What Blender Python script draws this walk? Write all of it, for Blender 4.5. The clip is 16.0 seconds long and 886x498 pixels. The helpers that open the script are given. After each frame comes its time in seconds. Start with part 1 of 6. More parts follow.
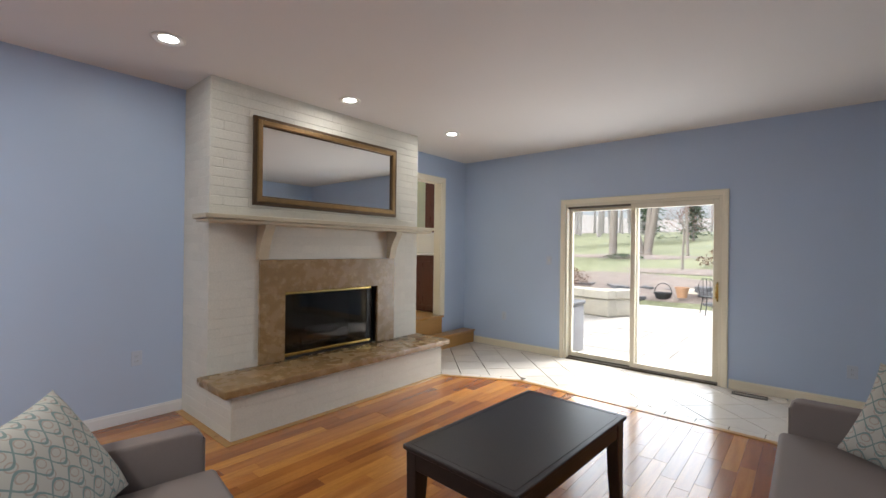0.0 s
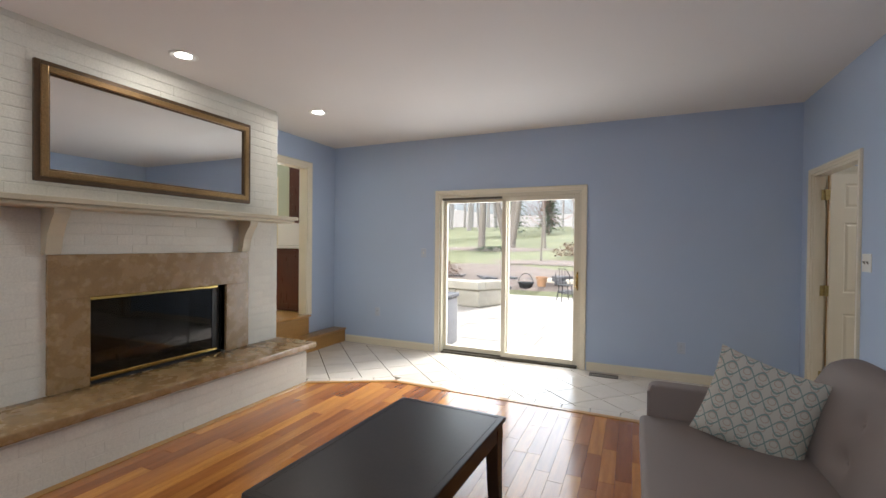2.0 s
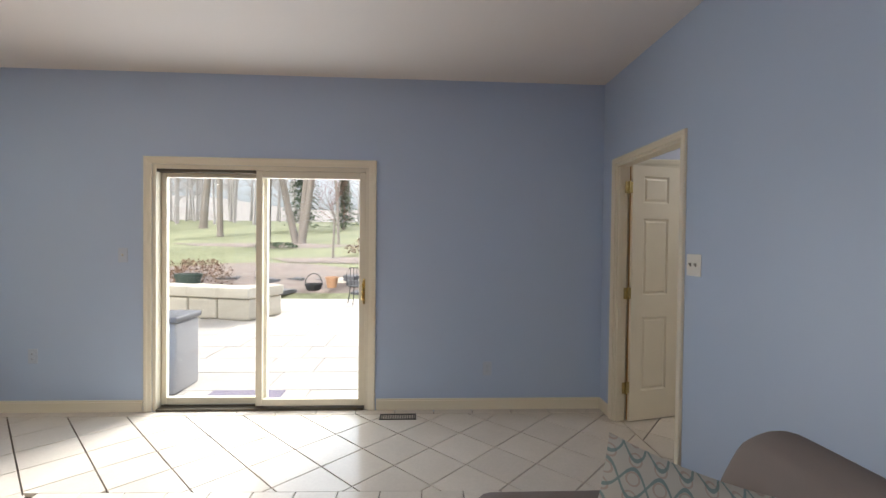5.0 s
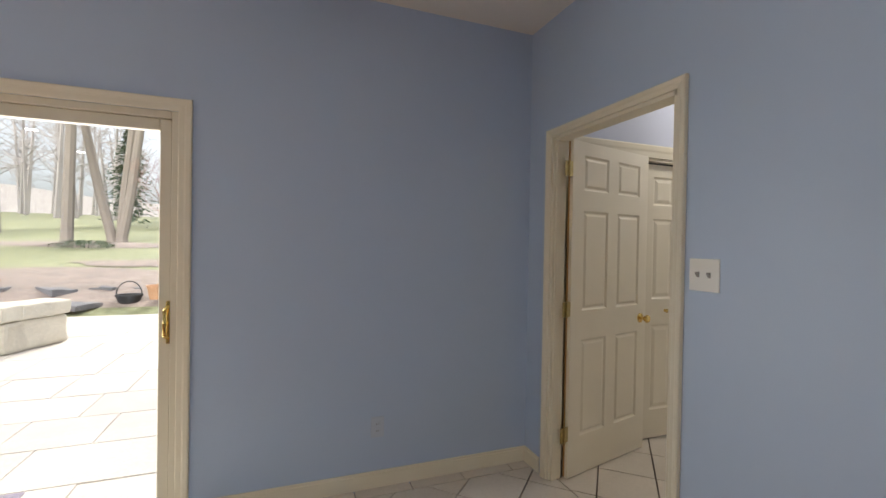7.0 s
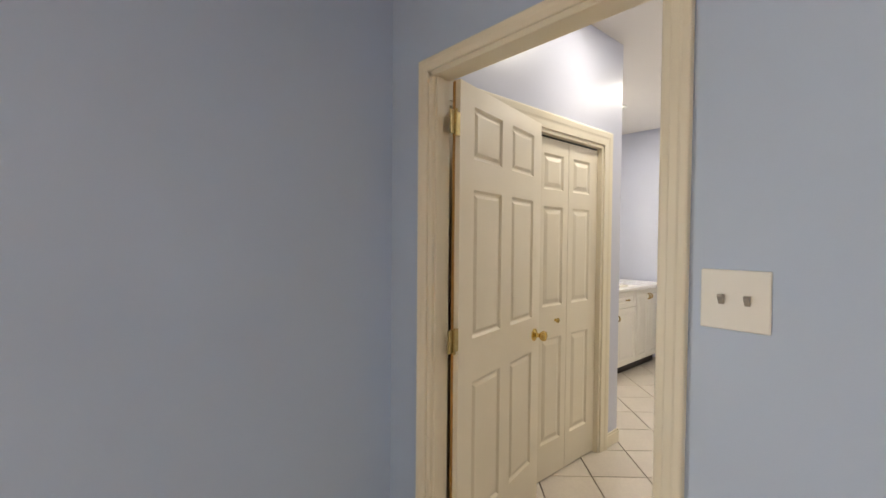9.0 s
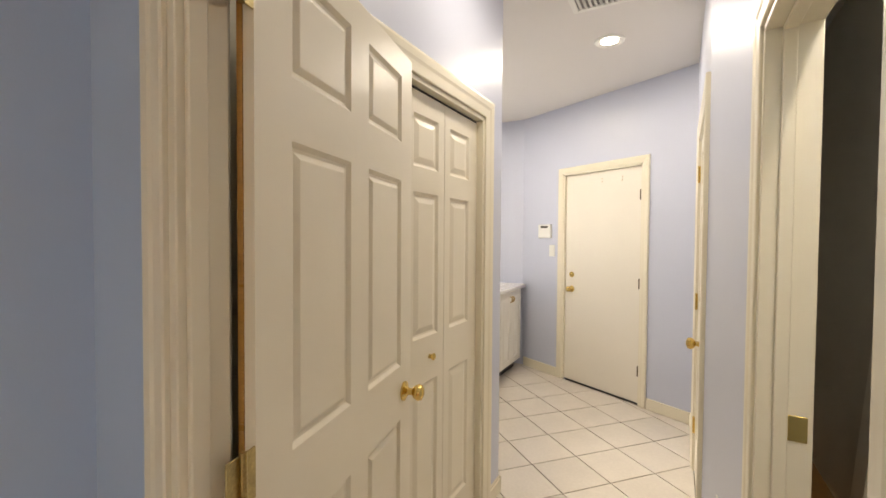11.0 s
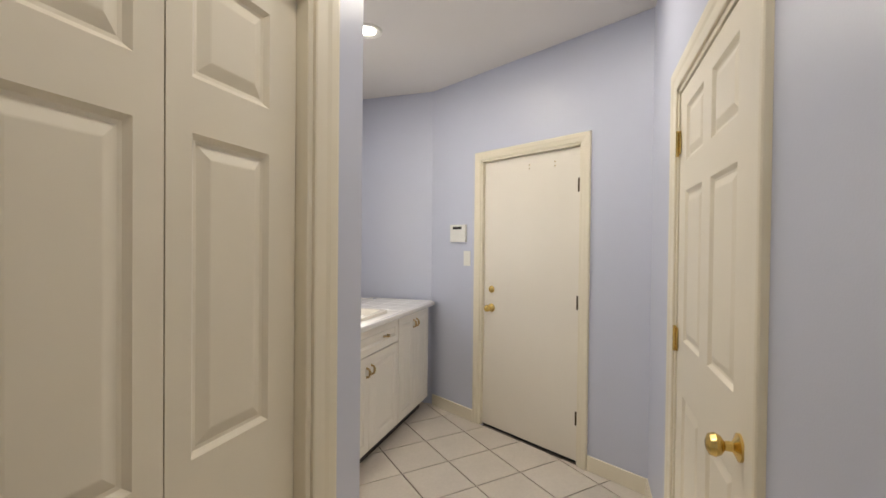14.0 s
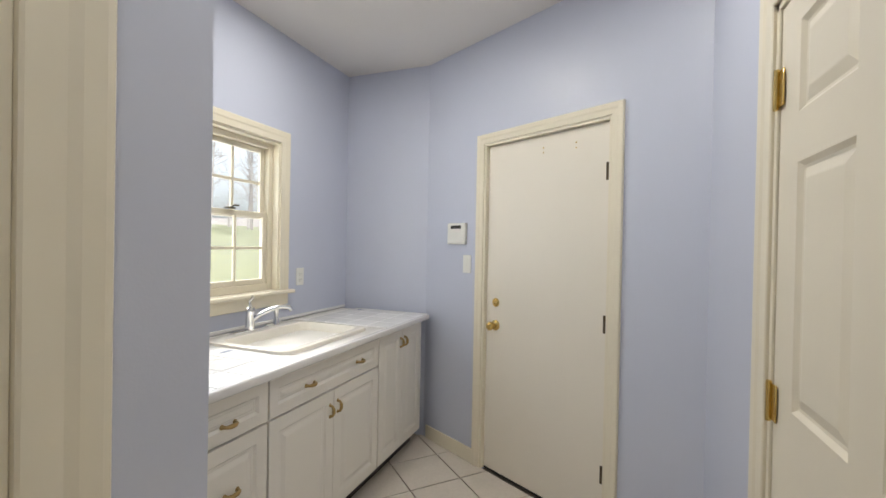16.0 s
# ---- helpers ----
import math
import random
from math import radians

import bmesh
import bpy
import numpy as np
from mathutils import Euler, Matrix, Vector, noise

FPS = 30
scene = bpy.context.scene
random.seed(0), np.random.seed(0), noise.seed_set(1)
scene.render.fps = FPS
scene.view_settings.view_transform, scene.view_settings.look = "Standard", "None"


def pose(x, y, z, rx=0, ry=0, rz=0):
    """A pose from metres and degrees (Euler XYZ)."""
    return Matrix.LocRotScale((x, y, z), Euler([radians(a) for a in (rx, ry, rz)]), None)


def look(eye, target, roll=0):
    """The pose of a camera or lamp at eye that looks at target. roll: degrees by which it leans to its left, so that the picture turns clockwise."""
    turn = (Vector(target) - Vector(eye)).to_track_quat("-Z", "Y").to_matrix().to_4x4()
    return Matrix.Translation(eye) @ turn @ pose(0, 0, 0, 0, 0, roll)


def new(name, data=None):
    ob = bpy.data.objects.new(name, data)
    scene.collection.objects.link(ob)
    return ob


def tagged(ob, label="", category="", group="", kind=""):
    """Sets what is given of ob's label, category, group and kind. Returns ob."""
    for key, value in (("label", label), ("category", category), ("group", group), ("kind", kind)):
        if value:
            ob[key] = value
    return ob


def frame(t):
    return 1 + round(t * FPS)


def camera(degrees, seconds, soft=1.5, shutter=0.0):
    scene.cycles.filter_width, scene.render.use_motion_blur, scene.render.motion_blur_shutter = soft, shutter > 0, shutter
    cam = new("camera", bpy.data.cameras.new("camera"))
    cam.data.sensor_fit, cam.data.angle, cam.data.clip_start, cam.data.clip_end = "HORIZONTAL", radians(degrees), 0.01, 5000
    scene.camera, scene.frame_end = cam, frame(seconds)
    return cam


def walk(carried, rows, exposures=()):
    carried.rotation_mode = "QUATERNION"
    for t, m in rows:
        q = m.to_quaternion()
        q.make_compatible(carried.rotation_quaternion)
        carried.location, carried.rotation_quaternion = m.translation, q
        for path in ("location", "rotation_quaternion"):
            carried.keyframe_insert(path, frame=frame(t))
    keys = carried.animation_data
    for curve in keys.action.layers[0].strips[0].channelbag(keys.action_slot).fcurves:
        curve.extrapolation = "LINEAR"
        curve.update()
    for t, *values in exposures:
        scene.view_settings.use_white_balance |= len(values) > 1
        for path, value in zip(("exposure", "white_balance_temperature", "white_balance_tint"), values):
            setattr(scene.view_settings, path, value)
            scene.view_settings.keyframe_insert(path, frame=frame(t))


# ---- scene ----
cam = camera(91.8, 16.0)
PATH = [
    (0, (0.206, 0.152, 1.403), (-1.091, 1.675, 1.406), 0.7),
    (0.5, (0.164, 0.197, 1.399), (-1.014, 1.813, 1.404), 0.7),
    (1, (0.115, 0.264, 1.4), (-0.945, 1.96, 1.395), 0.6),
    (1.5, (0.062, 0.342, 1.392), (-0.881, 2.106, 1.381), 0.6),
    (2, (0.041, 0.452, 1.389), (-0.767, 2.282, 1.368), 0.6),
    (2.5, (0.03, 0.622, 1.402), (-0.623, 2.512, 1.378), 0.5),
    (3, (0.003, 0.816, 1.387), (-0.485, 2.756, 1.369), 0.5),
    (3.5, (-0.013, 1.071, 1.402), (-0.339, 3.044, 1.376), 0.4),
    (4, (-0.026, 1.339, 1.418), (-0.21, 3.331, 1.383), 0.4),
    (6.5, (-0.055, 2.789, 1.388), (0.49, 4.714, 1.37), 1.0),
    (7, (-0.009, 3.08, 1.392), (0.693, 4.952, 1.372), 1.0),
    (7.5, (0.083, 3.347, 1.389), (0.945, 5.151, 1.365), 0.8),
    (8, (0.178, 3.588, 1.399), (1.2, 5.307, 1.366), 0.7),
    (10.3, (0.868, 4.398, 1.436), (2.482, 5.578, 1.380), 0.3),
    (10.5, (0.920, 4.457, 1.440), (2.573, 5.581, 1.385), 0.3),
    (11, (1.113, 4.560, 1.428), (2.865, 5.527, 1.375), 0.4),
    (11.5, (1.320, 4.625, 1.440), (3.133, 5.466, 1.389), 0.4),
    (12, (1.500, 4.695, 1.435), (3.357, 5.437, 1.390), 0.4),
    (12.5, (1.688, 4.745, 1.433), (3.572, 5.419, 1.394), 0.3),
    (13, (1.867, 4.766, 1.428), (3.759, 5.414, 1.391), 0.3),
    (13.5, (2.045, 4.770, 1.420), (3.939, 5.410, 1.393), 0.4),
    (14, (2.228, 4.795, 1.414), (4.122, 5.438, 1.391), 0.6),
    (14.5, (2.400, 4.840, 1.422), (4.294, 5.483, 1.400), 0.7),
    (15, (2.566, 4.857, 1.416), (4.456, 5.511, 1.394), 0.8),
    (15.5, (2.714, 4.843, 1.420), (4.594, 5.527, 1.399), 1.0),
    (16, (2.852, 4.846, 1.420), (4.717, 5.567, 1.404), 1.1),
]
walk(cam, [(t, look(eye, target, roll)) for t, eye, target, roll in PATH],
     exposures=[(0.0, 1.0, 6150, 9), (4.0, 1.04, 6200, 9), (6.5, 0.86, 6450, 10), (7.5, 1.26, 6600, 9), (8.0, 1.46, 6750, 9), (10.5, 1.62, 7300, 11), (11.5, 1.5, 7300, 11), (13.5, 1.14, 7000, 11), (16.0, 1.0, 6350, 8)])

# ---- world and light ----
SUN_EL, SUN_AZ = radians(38), radians(200)
world = bpy.data.worlds.new("overcast")
scene.world = world
world.use_nodes = True
wn = world.node_tree.nodes
sky = wn.new("ShaderNodeTexSky")
sky.sky_type, sky.sun_disc, sky.sun_elevation, sky.sun_rotation = "NISHITA", False, SUN_EL, SUN_AZ
sky.dust_density, sky.air_density, sky.ozone_density = 5.0, 1.0, 1.0
wn["Background"].inputs["Strength"].default_value = 0.15
haze = wn.new("ShaderNodeHueSaturation")
haze.inputs["Saturation"].default_value, haze.inputs["Value"].default_value = 0.35, 1.15
world.node_tree.links.new(sky.outputs["Color"], haze.inputs["Color"])
world.node_tree.links.new(haze.outputs["Color"], wn["Background"].inputs["Color"])


def lamp(name, kind, m, energy, color, **settings):
    data = bpy.data.lights.new(name, kind)
    data.energy, data.color = energy, color
    for key, value in settings.items():
        setattr(data, key, value)
    ob = new(name, data)
    ob.matrix_world = m
    return ob


lamp("sun", "SUN", pose(0, 0, 20, 52, 0, 160), 4.2, (1.0, 0.97, 0.93), angle=radians(25))
CEIL, YB = 2.755, -2.6
lamp("slider_daylight", "AREA", pose(-1.37, 5.74, 1.05, 90, 0, 180), 21, (0.93, 0.97, 1.0), shape="RECTANGLE", size=1.65, size_y=1.9)
lamp("laundry_daylight", "AREA", pose(4.66, 7.02, 1.59, 90, 0, 180), 3.2, (0.9, 0.95, 1.0), shape="RECTANGLE", size=0.7, size_y=0.9)
lamp("kitchen_daylight", "AREA", pose(-6.3, 5.68, 1.9, 90, 0, 180), 45, (1.0, 0.98, 0.95), shape="RECTANGLE", size=2.0, size_y=1.1)
# The pair at y=-1.3 and the last one are unseen, added as fill.
CANS_AND_FILL = [(-2.98, -0.35), (-2.98, 1.11), (-2.99, 2.57), (-2.98, 4.03), (-1.7, -1.3), (-0.4, -1.3), (2.75, 4.98), (4.2, 5.0), (4.65, 6.14), (1.72, 4.0)]


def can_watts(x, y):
    """The row along the chimney is dimmed, the unseen fill pair (y < 0) strong; the laundry's lamps and the side room's
    added one are small.
    """
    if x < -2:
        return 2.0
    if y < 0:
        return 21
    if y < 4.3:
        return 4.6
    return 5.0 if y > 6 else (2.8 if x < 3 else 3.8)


for x, y in CANS_AND_FILL:
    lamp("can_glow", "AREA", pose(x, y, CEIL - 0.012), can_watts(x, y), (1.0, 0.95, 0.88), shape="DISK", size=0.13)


# ---- materials ----
def material(name, color, rough=0.5, metal=0.0, vary=0.06, scale=6.0, fine=0.0, fine_scale=180.0, bump=0.0, bump_scale=60.0,
             stretch=(1, 1, 1), island=0.0, clear=0.0, tint=None, rough_vary=0.08, hue=0.0):
    """A principled surface with broad and fine variation of colour, gloss and relief."""
    mat = bpy.data.materials.new(name)
    mat.use_nodes = True
    nodes, link = mat.node_tree.nodes, mat.node_tree.links.new
    p = nodes["Principled BSDF"]
    p.inputs["Metallic"].default_value, p.inputs["Roughness"].default_value = metal, rough
    p.inputs["Coat Weight"].default_value = clear
    p.inputs["Coat Roughness"].default_value = 0.12
    co = nodes.new("ShaderNodeTexCoord")
    mp = nodes.new("ShaderNodeMapping")
    mp.inputs["Scale"].default_value = stretch
    link(co.outputs["Object"], mp.inputs["Vector"])
    n1 = nodes.new("ShaderNodeTexNoise")
    n1.inputs["Scale"].default_value, n1.inputs["Detail"].default_value = scale, 4
    link(mp.outputs[0], n1.inputs["Vector"])
    dark = [c * (1 - vary) for c in color]
    lite = [min(1, c * (1 + vary)) for c in (tint or color)]
    mix = nodes.new("ShaderNodeMixRGB")
    mix.inputs[1].default_value, mix.inputs[2].default_value = (*dark, 1), (*lite, 1)
    link(n1.outputs["Fac"], mix.inputs[0])
    out = mix.outputs[0]
    if fine:
        n2 = nodes.new("ShaderNodeTexNoise")
        n2.inputs["Scale"].default_value, n2.inputs["Detail"].default_value = fine_scale, 3
        link(mp.outputs[0], n2.inputs["Vector"])
        hs = nodes.new("ShaderNodeHueSaturation")
        m1 = nodes.new("ShaderNodeMapRange")
        m1.inputs["From Min"].default_value, m1.inputs["From Max"].default_value = 0.3, 0.7
        m1.inputs["To Min"].default_value, m1.inputs["To Max"].default_value = 1 - fine, 1 + fine
        link(n2.outputs["Fac"], m1.inputs["Value"])
        link(m1.outputs[0], hs.inputs["Value"])
        link(out, hs.inputs["Color"])
        out = hs.outputs[0]
    if island:
        info, geo = nodes.new("ShaderNodeObjectInfo"), nodes.new("ShaderNodeNewGeometry")
        both, frac, shift = nodes.new("ShaderNodeMath"), nodes.new("ShaderNodeMath"), nodes.new("ShaderNodeMath")
        frac.operation, shift.operation, shift.inputs[1].default_value = "FRACT", "MULTIPLY", 53.0
        link(info.outputs["Random"], both.inputs[0])
        link(geo.outputs["Random Per Island"], both.inputs[1])
        link(both.outputs[0], frac.inputs[0])
        link(frac.outputs[0], shift.inputs[0])
        link(shift.outputs[0], mp.inputs["Location"])
        m2 = nodes.new("ShaderNodeMapRange")
        m2.inputs["To Min"].default_value, m2.inputs["To Max"].default_value = 1 - island, 1 + island
        link(frac.outputs[0], m2.inputs["Value"])
        h2 = nodes.new("ShaderNodeHueSaturation")
        link(m2.outputs[0], h2.inputs["Value"])
        if hue:
            m3 = nodes.new("ShaderNodeMapRange")
            m3.inputs["To Min"].default_value, m3.inputs["To Max"].default_value = 0.5 - hue, 0.5 + hue
            link(frac.outputs[0], m3.inputs["Value"])
            link(m3.outputs[0], h2.inputs["Hue"])
        link(out, h2.inputs["Color"])
        out = h2.outputs[0]
    link(out, p.inputs["Base Color"])
    if rough_vary:
        mr = nodes.new("ShaderNodeMapRange")
        mr.inputs["To Min"].default_value, mr.inputs["To Max"].default_value = max(0.02, rough - rough_vary), min(1, rough + rough_vary)
        link(n1.outputs["Fac"], mr.inputs["Value"])
        link(mr.outputs[0], p.inputs["Roughness"])
    if bump:
        nb = nodes.new("ShaderNodeTexNoise")
        nb.inputs["Scale"].default_value, nb.inputs["Detail"].default_value = bump_scale, 3
        link(mp.outputs[0], nb.inputs["Vector"])
        b = nodes.new("ShaderNodeBump")
        b.inputs["Strength"].default_value, b.inputs["Distance"].default_value = bump, 0.004
        link(nb.outputs["Fac"], b.inputs["Height"])
        link(b.outputs[0], p.inputs["Normal"])
    return mat


def glow(name, color, strength):
    mat = bpy.data.materials.new(name)
    mat.use_nodes = True
    p = mat.node_tree.nodes["Principled BSDF"]
    p.inputs["Base Color"].default_value = (*color, 1)
    p.inputs["Emission Color"].default_value = (*color, 1)
    p.inputs["Emission Strength"].default_value = strength
    return mat


def glass(name, color=(1, 1, 1), rough=0.0):
    """Thin pane: clear straight through, with the gloss of glass."""
    mat = bpy.data.materials.new(name)
    mat.use_nodes = True
    nodes, link = mat.node_tree.nodes, mat.node_tree.links.new
    tr, gl, fr, mx = (nodes.new(k) for k in ("ShaderNodeBsdfTransparent", "ShaderNodeBsdfGlossy", "ShaderNodeLayerWeight", "ShaderNodeMixShader"))
    tr.inputs["Color"].default_value = (*color, 1)
    gl.inputs["Roughness"].default_value = rough
    fr.inputs["Blend"].default_value = 0.22
    part_gloss = nodes.new("ShaderNodeMapRange")
    part_gloss.inputs["To Min"].default_value, part_gloss.inputs["To Max"].default_value = 0.02, 0.45
    link(fr.outputs["Facing"], part_gloss.inputs["Value"])
    link(part_gloss.outputs[0], mx.inputs[0])
    link(tr.outputs[0], mx.inputs[1])
    link(gl.outputs[0], mx.inputs[2])
    link(mx.outputs[0], nodes["Material Output"].inputs["Surface"])
    return mat


BLUE = material("blue_wall_paint", (0.452, 0.55, 0.71), 0.42, vary=0.03, scale=2.0, bump=0.06, bump_scale=220, rough_vary=0.05)
LAV = material("pale_blue_wall_paint", (0.56, 0.585, 0.685), 0.36, vary=0.03, scale=2.0, bump=0.06, bump_scale=220, rough_vary=0.05)
CEILP = material("white_ceiling_paint", (0.74, 0.71, 0.68), 0.85, vary=0.02, scale=1.5, bump=0.08, bump_scale=160)
CREAM = material("cream_gloss_paint", (0.79, 0.725, 0.575), 0.33, vary=0.04, scale=3.0, bump=0.05, bump_scale=30)
DOORP = material("ivory_door_paint", (0.80, 0.735, 0.595), 0.36, vary=0.04, scale=4.0, bump=0.07, bump_scale=24)
GREENW = material("sage_wall_paint", (0.45, 0.50, 0.40), 0.6, vary=0.03, scale=2.0)
BRICKP = material("painted_brick", (0.60, 0.575, 0.50), 0.62, vary=0.05, scale=5.0, fine=0.06, fine_scale=90, bump=0.5, bump_scale=55, island=0.03)
MORTAR = material("painted_mortar", (0.59, 0.565, 0.49), 0.75, vary=0.06, scale=8.0, bump=0.6, bump_scale=70)
MANTEL = material("limestone_mantel", (0.48, 0.42, 0.30), 0.5, vary=0.10, scale=7.0, fine=0.05, bump=0.1)
HPLANK = material("jatoba_wood", (0.30, 0.097, 0.019), 0.22, vary=0.24, scale=3.2, fine=0.10, fine_scale=42, stretch=(9, 0.8, 1), island=0.42, hue=0.010, clear=0.5,
                  tint=(0.42, 0.165, 0.038), bump=0.02, bump_scale=40)
OAK = material("golden_oak", (0.42, 0.22, 0.055), 0.3, vary=0.18, scale=4, fine=0.12, fine_scale=40, stretch=(8, 0.8, 8), clear=0.3)
TILE = material("glazed_floor_tile", (0.66, 0.60, 0.52), 0.22, vary=0.07, scale=5.0, fine=0.03, fine_scale=60, island=0.045, bump=0.04, bump_scale=30)
GROUT = material("grout", (0.20, 0.155, 0.125), 0.9, vary=0.15, scale=9)
ESPRESSO = material("espresso_veneer", (0.018, 0.012, 0.011), 0.36, vary=0.2, scale=5, fine=0.15, fine_scale=60, rough_vary=0.02)
SOFAF = material("grey_taupe_upholstery", (0.215, 0.180, 0.165), 0.88, vary=0.07, scale=5, fine=0.12, fine_scale=900, bump=0.35, bump_scale=700)
PULL = material("antique_brass", (0.42, 0.30, 0.13), 0.35, metal=1.0, vary=0.2, scale=30)
HINGEB = material("tarnished_brass", (0.46, 0.36, 0.16), 0.34, metal=1.0, vary=0.25, scale=25, fine=0.15)
BRASS = material("polished_brass", (0.72, 0.52, 0.18), 0.2, metal=1.0, vary=0.1, scale=20)
CHROME = material("chrome", (0.75, 0.75, 0.76), 0.12, metal=1.0, vary=0.03)
GOLDF = material("antique_gold_leaf", (0.27, 0.17, 0.075), 0.36, metal=0.8, vary=0.25, scale=14, fine=0.2, fine_scale=120, bump=0.2)
DARKF = material("dark_bronze_frame", (0.10, 0.062, 0.034), 0.35, metal=0.5, vary=0.3, scale=14, fine=0.2)
BLACK = material("black_metal", (0.012, 0.012, 0.012), 0.5, vary=0.2, scale=9)
FIRECL = material("sooty_firebrick", (0.035, 0.032, 0.030), 0.9, vary=0.4, scale=9, bump=0.5)
LOGM = material("charred_log", (0.06, 0.045, 0.035), 0.9, vary=0.5, scale=20, bump=0.8, bump_scale=40)
WHITEP = material("white_plastic", (0.80, 0.79, 0.74), 0.35, vary=0.02)
ALMOND = material("almond_plastic", (0.66, 0.64, 0.59), 0.4, vary=0.02)
PLATEB = material("blue_painted_plate", (0.50, 0.555, 0.66), 0.4, vary=0.02)
CABW = material("white_thermofoil", (0.80, 0.77, 0.71), 0.35, vary=0.02, scale=3, bump=0.02)
CTILE = material("white_counter_tile", (0.80, 0.79, 0.77), 0.2, vary=0.03, scale=6, island=0.03)
CGROUT = material("pale_grout", (0.62, 0.60, 0.57), 0.8, vary=0.06)
SINK = material("biscuit_enamel", (0.80, 0.76, 0.66), 0.14, vary=0.02)
MIRROR = material("mirror_silver", (0.86, 0.88, 0.88), 0.01, metal=1.0, vary=0.0, rough_vary=0.0)
GLASS = glass("window_glass")
SMOKE = glass("smoked_glass", (0.45, 0.43, 0.42))
LAMPON = glow("lamp_diffuser", (1.0, 0.95, 0.88), 6)
CHERRY = material("dark_cherry_cabinet", (0.095, 0.020, 0.011), 0.3, vary=0.25, scale=5, stretch=(8, 8, 1), fine=0.1)
STAIRW = material("beige_wall_paint", (0.66, 0.60, 0.47), 0.6, vary=0.03, scale=2.0)
HINGED = material("dark_bronze_hinge", (0.09, 0.065, 0.035), 0.4, metal=0.8)
VENTG = material("grey_duct_metal", (0.30, 0.29, 0.27), 0.5, metal=0.3)
DARKV = material("dark_register_metal", (0.06, 0.055, 0.05), 0.5, metal=0.5)
ALU = material("bronze_aluminium", (0.10, 0.085, 0.06), 0.45, metal=0.5)
VINYL = material("cream_vinyl", (0.72, 0.66, 0.52), 0.4, vary=0.04)
SCREEN = material("dark_lcd", (0.05, 0.05, 0.04), 0.2)
PAVER = material("pale_flagstone", (0.50, 0.46, 0.41), 0.85, vary=0.14, scale=2.5, fine=0.1, fine_scale=50, bump=0.4, island=0.08)
JOINT = material("sandy_joint", (0.47, 0.44, 0.39), 0.95, vary=0.2, scale=9)
LIME = material("limestone_block", (0.55, 0.51, 0.42), 0.9, vary=0.16, scale=4, fine=0.12, fine_scale=40, bump=0.8, bump_scale=18, island=0.08)
SLATE = material("grey_slate", (0.10, 0.10, 0.105), 0.8, vary=0.3, scale=5, bump=0.6, island=0.2)
LAWN = material("spring_lawn", (0.150, 0.170, 0.080), 0.95, vary=0.3, scale=0.35, fine=0.3, fine_scale=9, tint=(0.205, 0.21, 0.115))
MULCH = material("leaf_mulch", (0.21, 0.17, 0.145), 0.95, vary=0.4, scale=3, fine=0.4, fine_scale=30, bump=0.8)
BARK = material("grey_bark", (0.22, 0.195, 0.17), 0.95, vary=0.3, scale=6, stretch=(3, 3, 0.6), fine=0.2, fine_scale=30, bump=0.8, bump_scale=20)
TWIG = material("bare_twigs", (0.24, 0.20, 0.175), 0.95, vary=0.3, scale=3)
REDTW = material("reddish_twigs", (0.24, 0.12, 0.10), 0.95, vary=0.3, scale=3)
FIRN = material("fir_needles", (0.07, 0.10, 0.055), 0.9, vary=0.35, scale=2)
HEDGE = material("dry_brown_foliage", (0.20, 0.125, 0.085), 0.95, vary=0.35, scale=3)
TERRA = material("terracotta", (0.40, 0.23, 0.13), 0.8, vary=0.15, scale=6, bump=0.2)
# Distance haze is put into this pale grey base colour.
FARW = material("haze_coloured_woods", (0.36, 0.34, 0.33), 1.0, vary=0.4, scale=0.5, stretch=(6, 6, 0.7))


def marble_material():
    """Brown fossil marble: rounded ochre and cream patches with darker veins."""
    mat = material("brown_fossil_marble", (0.29, 0.185, 0.080), 0.27, vary=0.40, scale=9, fine=0.16, fine_scale=70, clear=0.1, tint=(0.35, 0.24, 0.12))
    nodes, link = mat.node_tree.nodes, mat.node_tree.links.new
    p = nodes["Principled BSDF"]
    base = p.inputs["Base Color"].links[0].from_socket
    co = [n for n in nodes if n.bl_idname == "ShaderNodeTexCoord"][0]
    warp = nodes.new("ShaderNodeTexNoise")
    warp.inputs["Scale"].default_value = 9
    add = nodes.new("ShaderNodeMixRGB")
    add.blend_type = "ADD"
    add.inputs[0].default_value = 0.14
    link(co.outputs["Object"], warp.inputs["Vector"])
    link(co.outputs["Object"], add.inputs[1])
    link(warp.outputs["Color"], add.inputs[2])
    v = nodes.new("ShaderNodeTexVoronoi")
    v.inputs["Scale"].default_value = 15
    link(add.outputs[0], v.inputs["Vector"])
    ramp = nodes.new("ShaderNodeValToRGB")
    ramp.color_ramp.elements[0].color, ramp.color_ramp.elements[0].position = (0.41, 0.30, 0.165, 1), 0.05
    ramp.color_ramp.elements[1].color, ramp.color_ramp.elements[1].position = (0.19, 0.11, 0.042, 1), 0.42
    link(v.outputs["Distance"], ramp.inputs[0])
    mix = nodes.new("ShaderNodeMixRGB")
    mix.inputs[0].default_value = 0.5
    link(base, mix.inputs[1])
    link(ramp.outputs[0], mix.inputs[2])
    link(mix.outputs[0], p.inputs["Base Color"])
    return mat


MARBLE = marble_material()


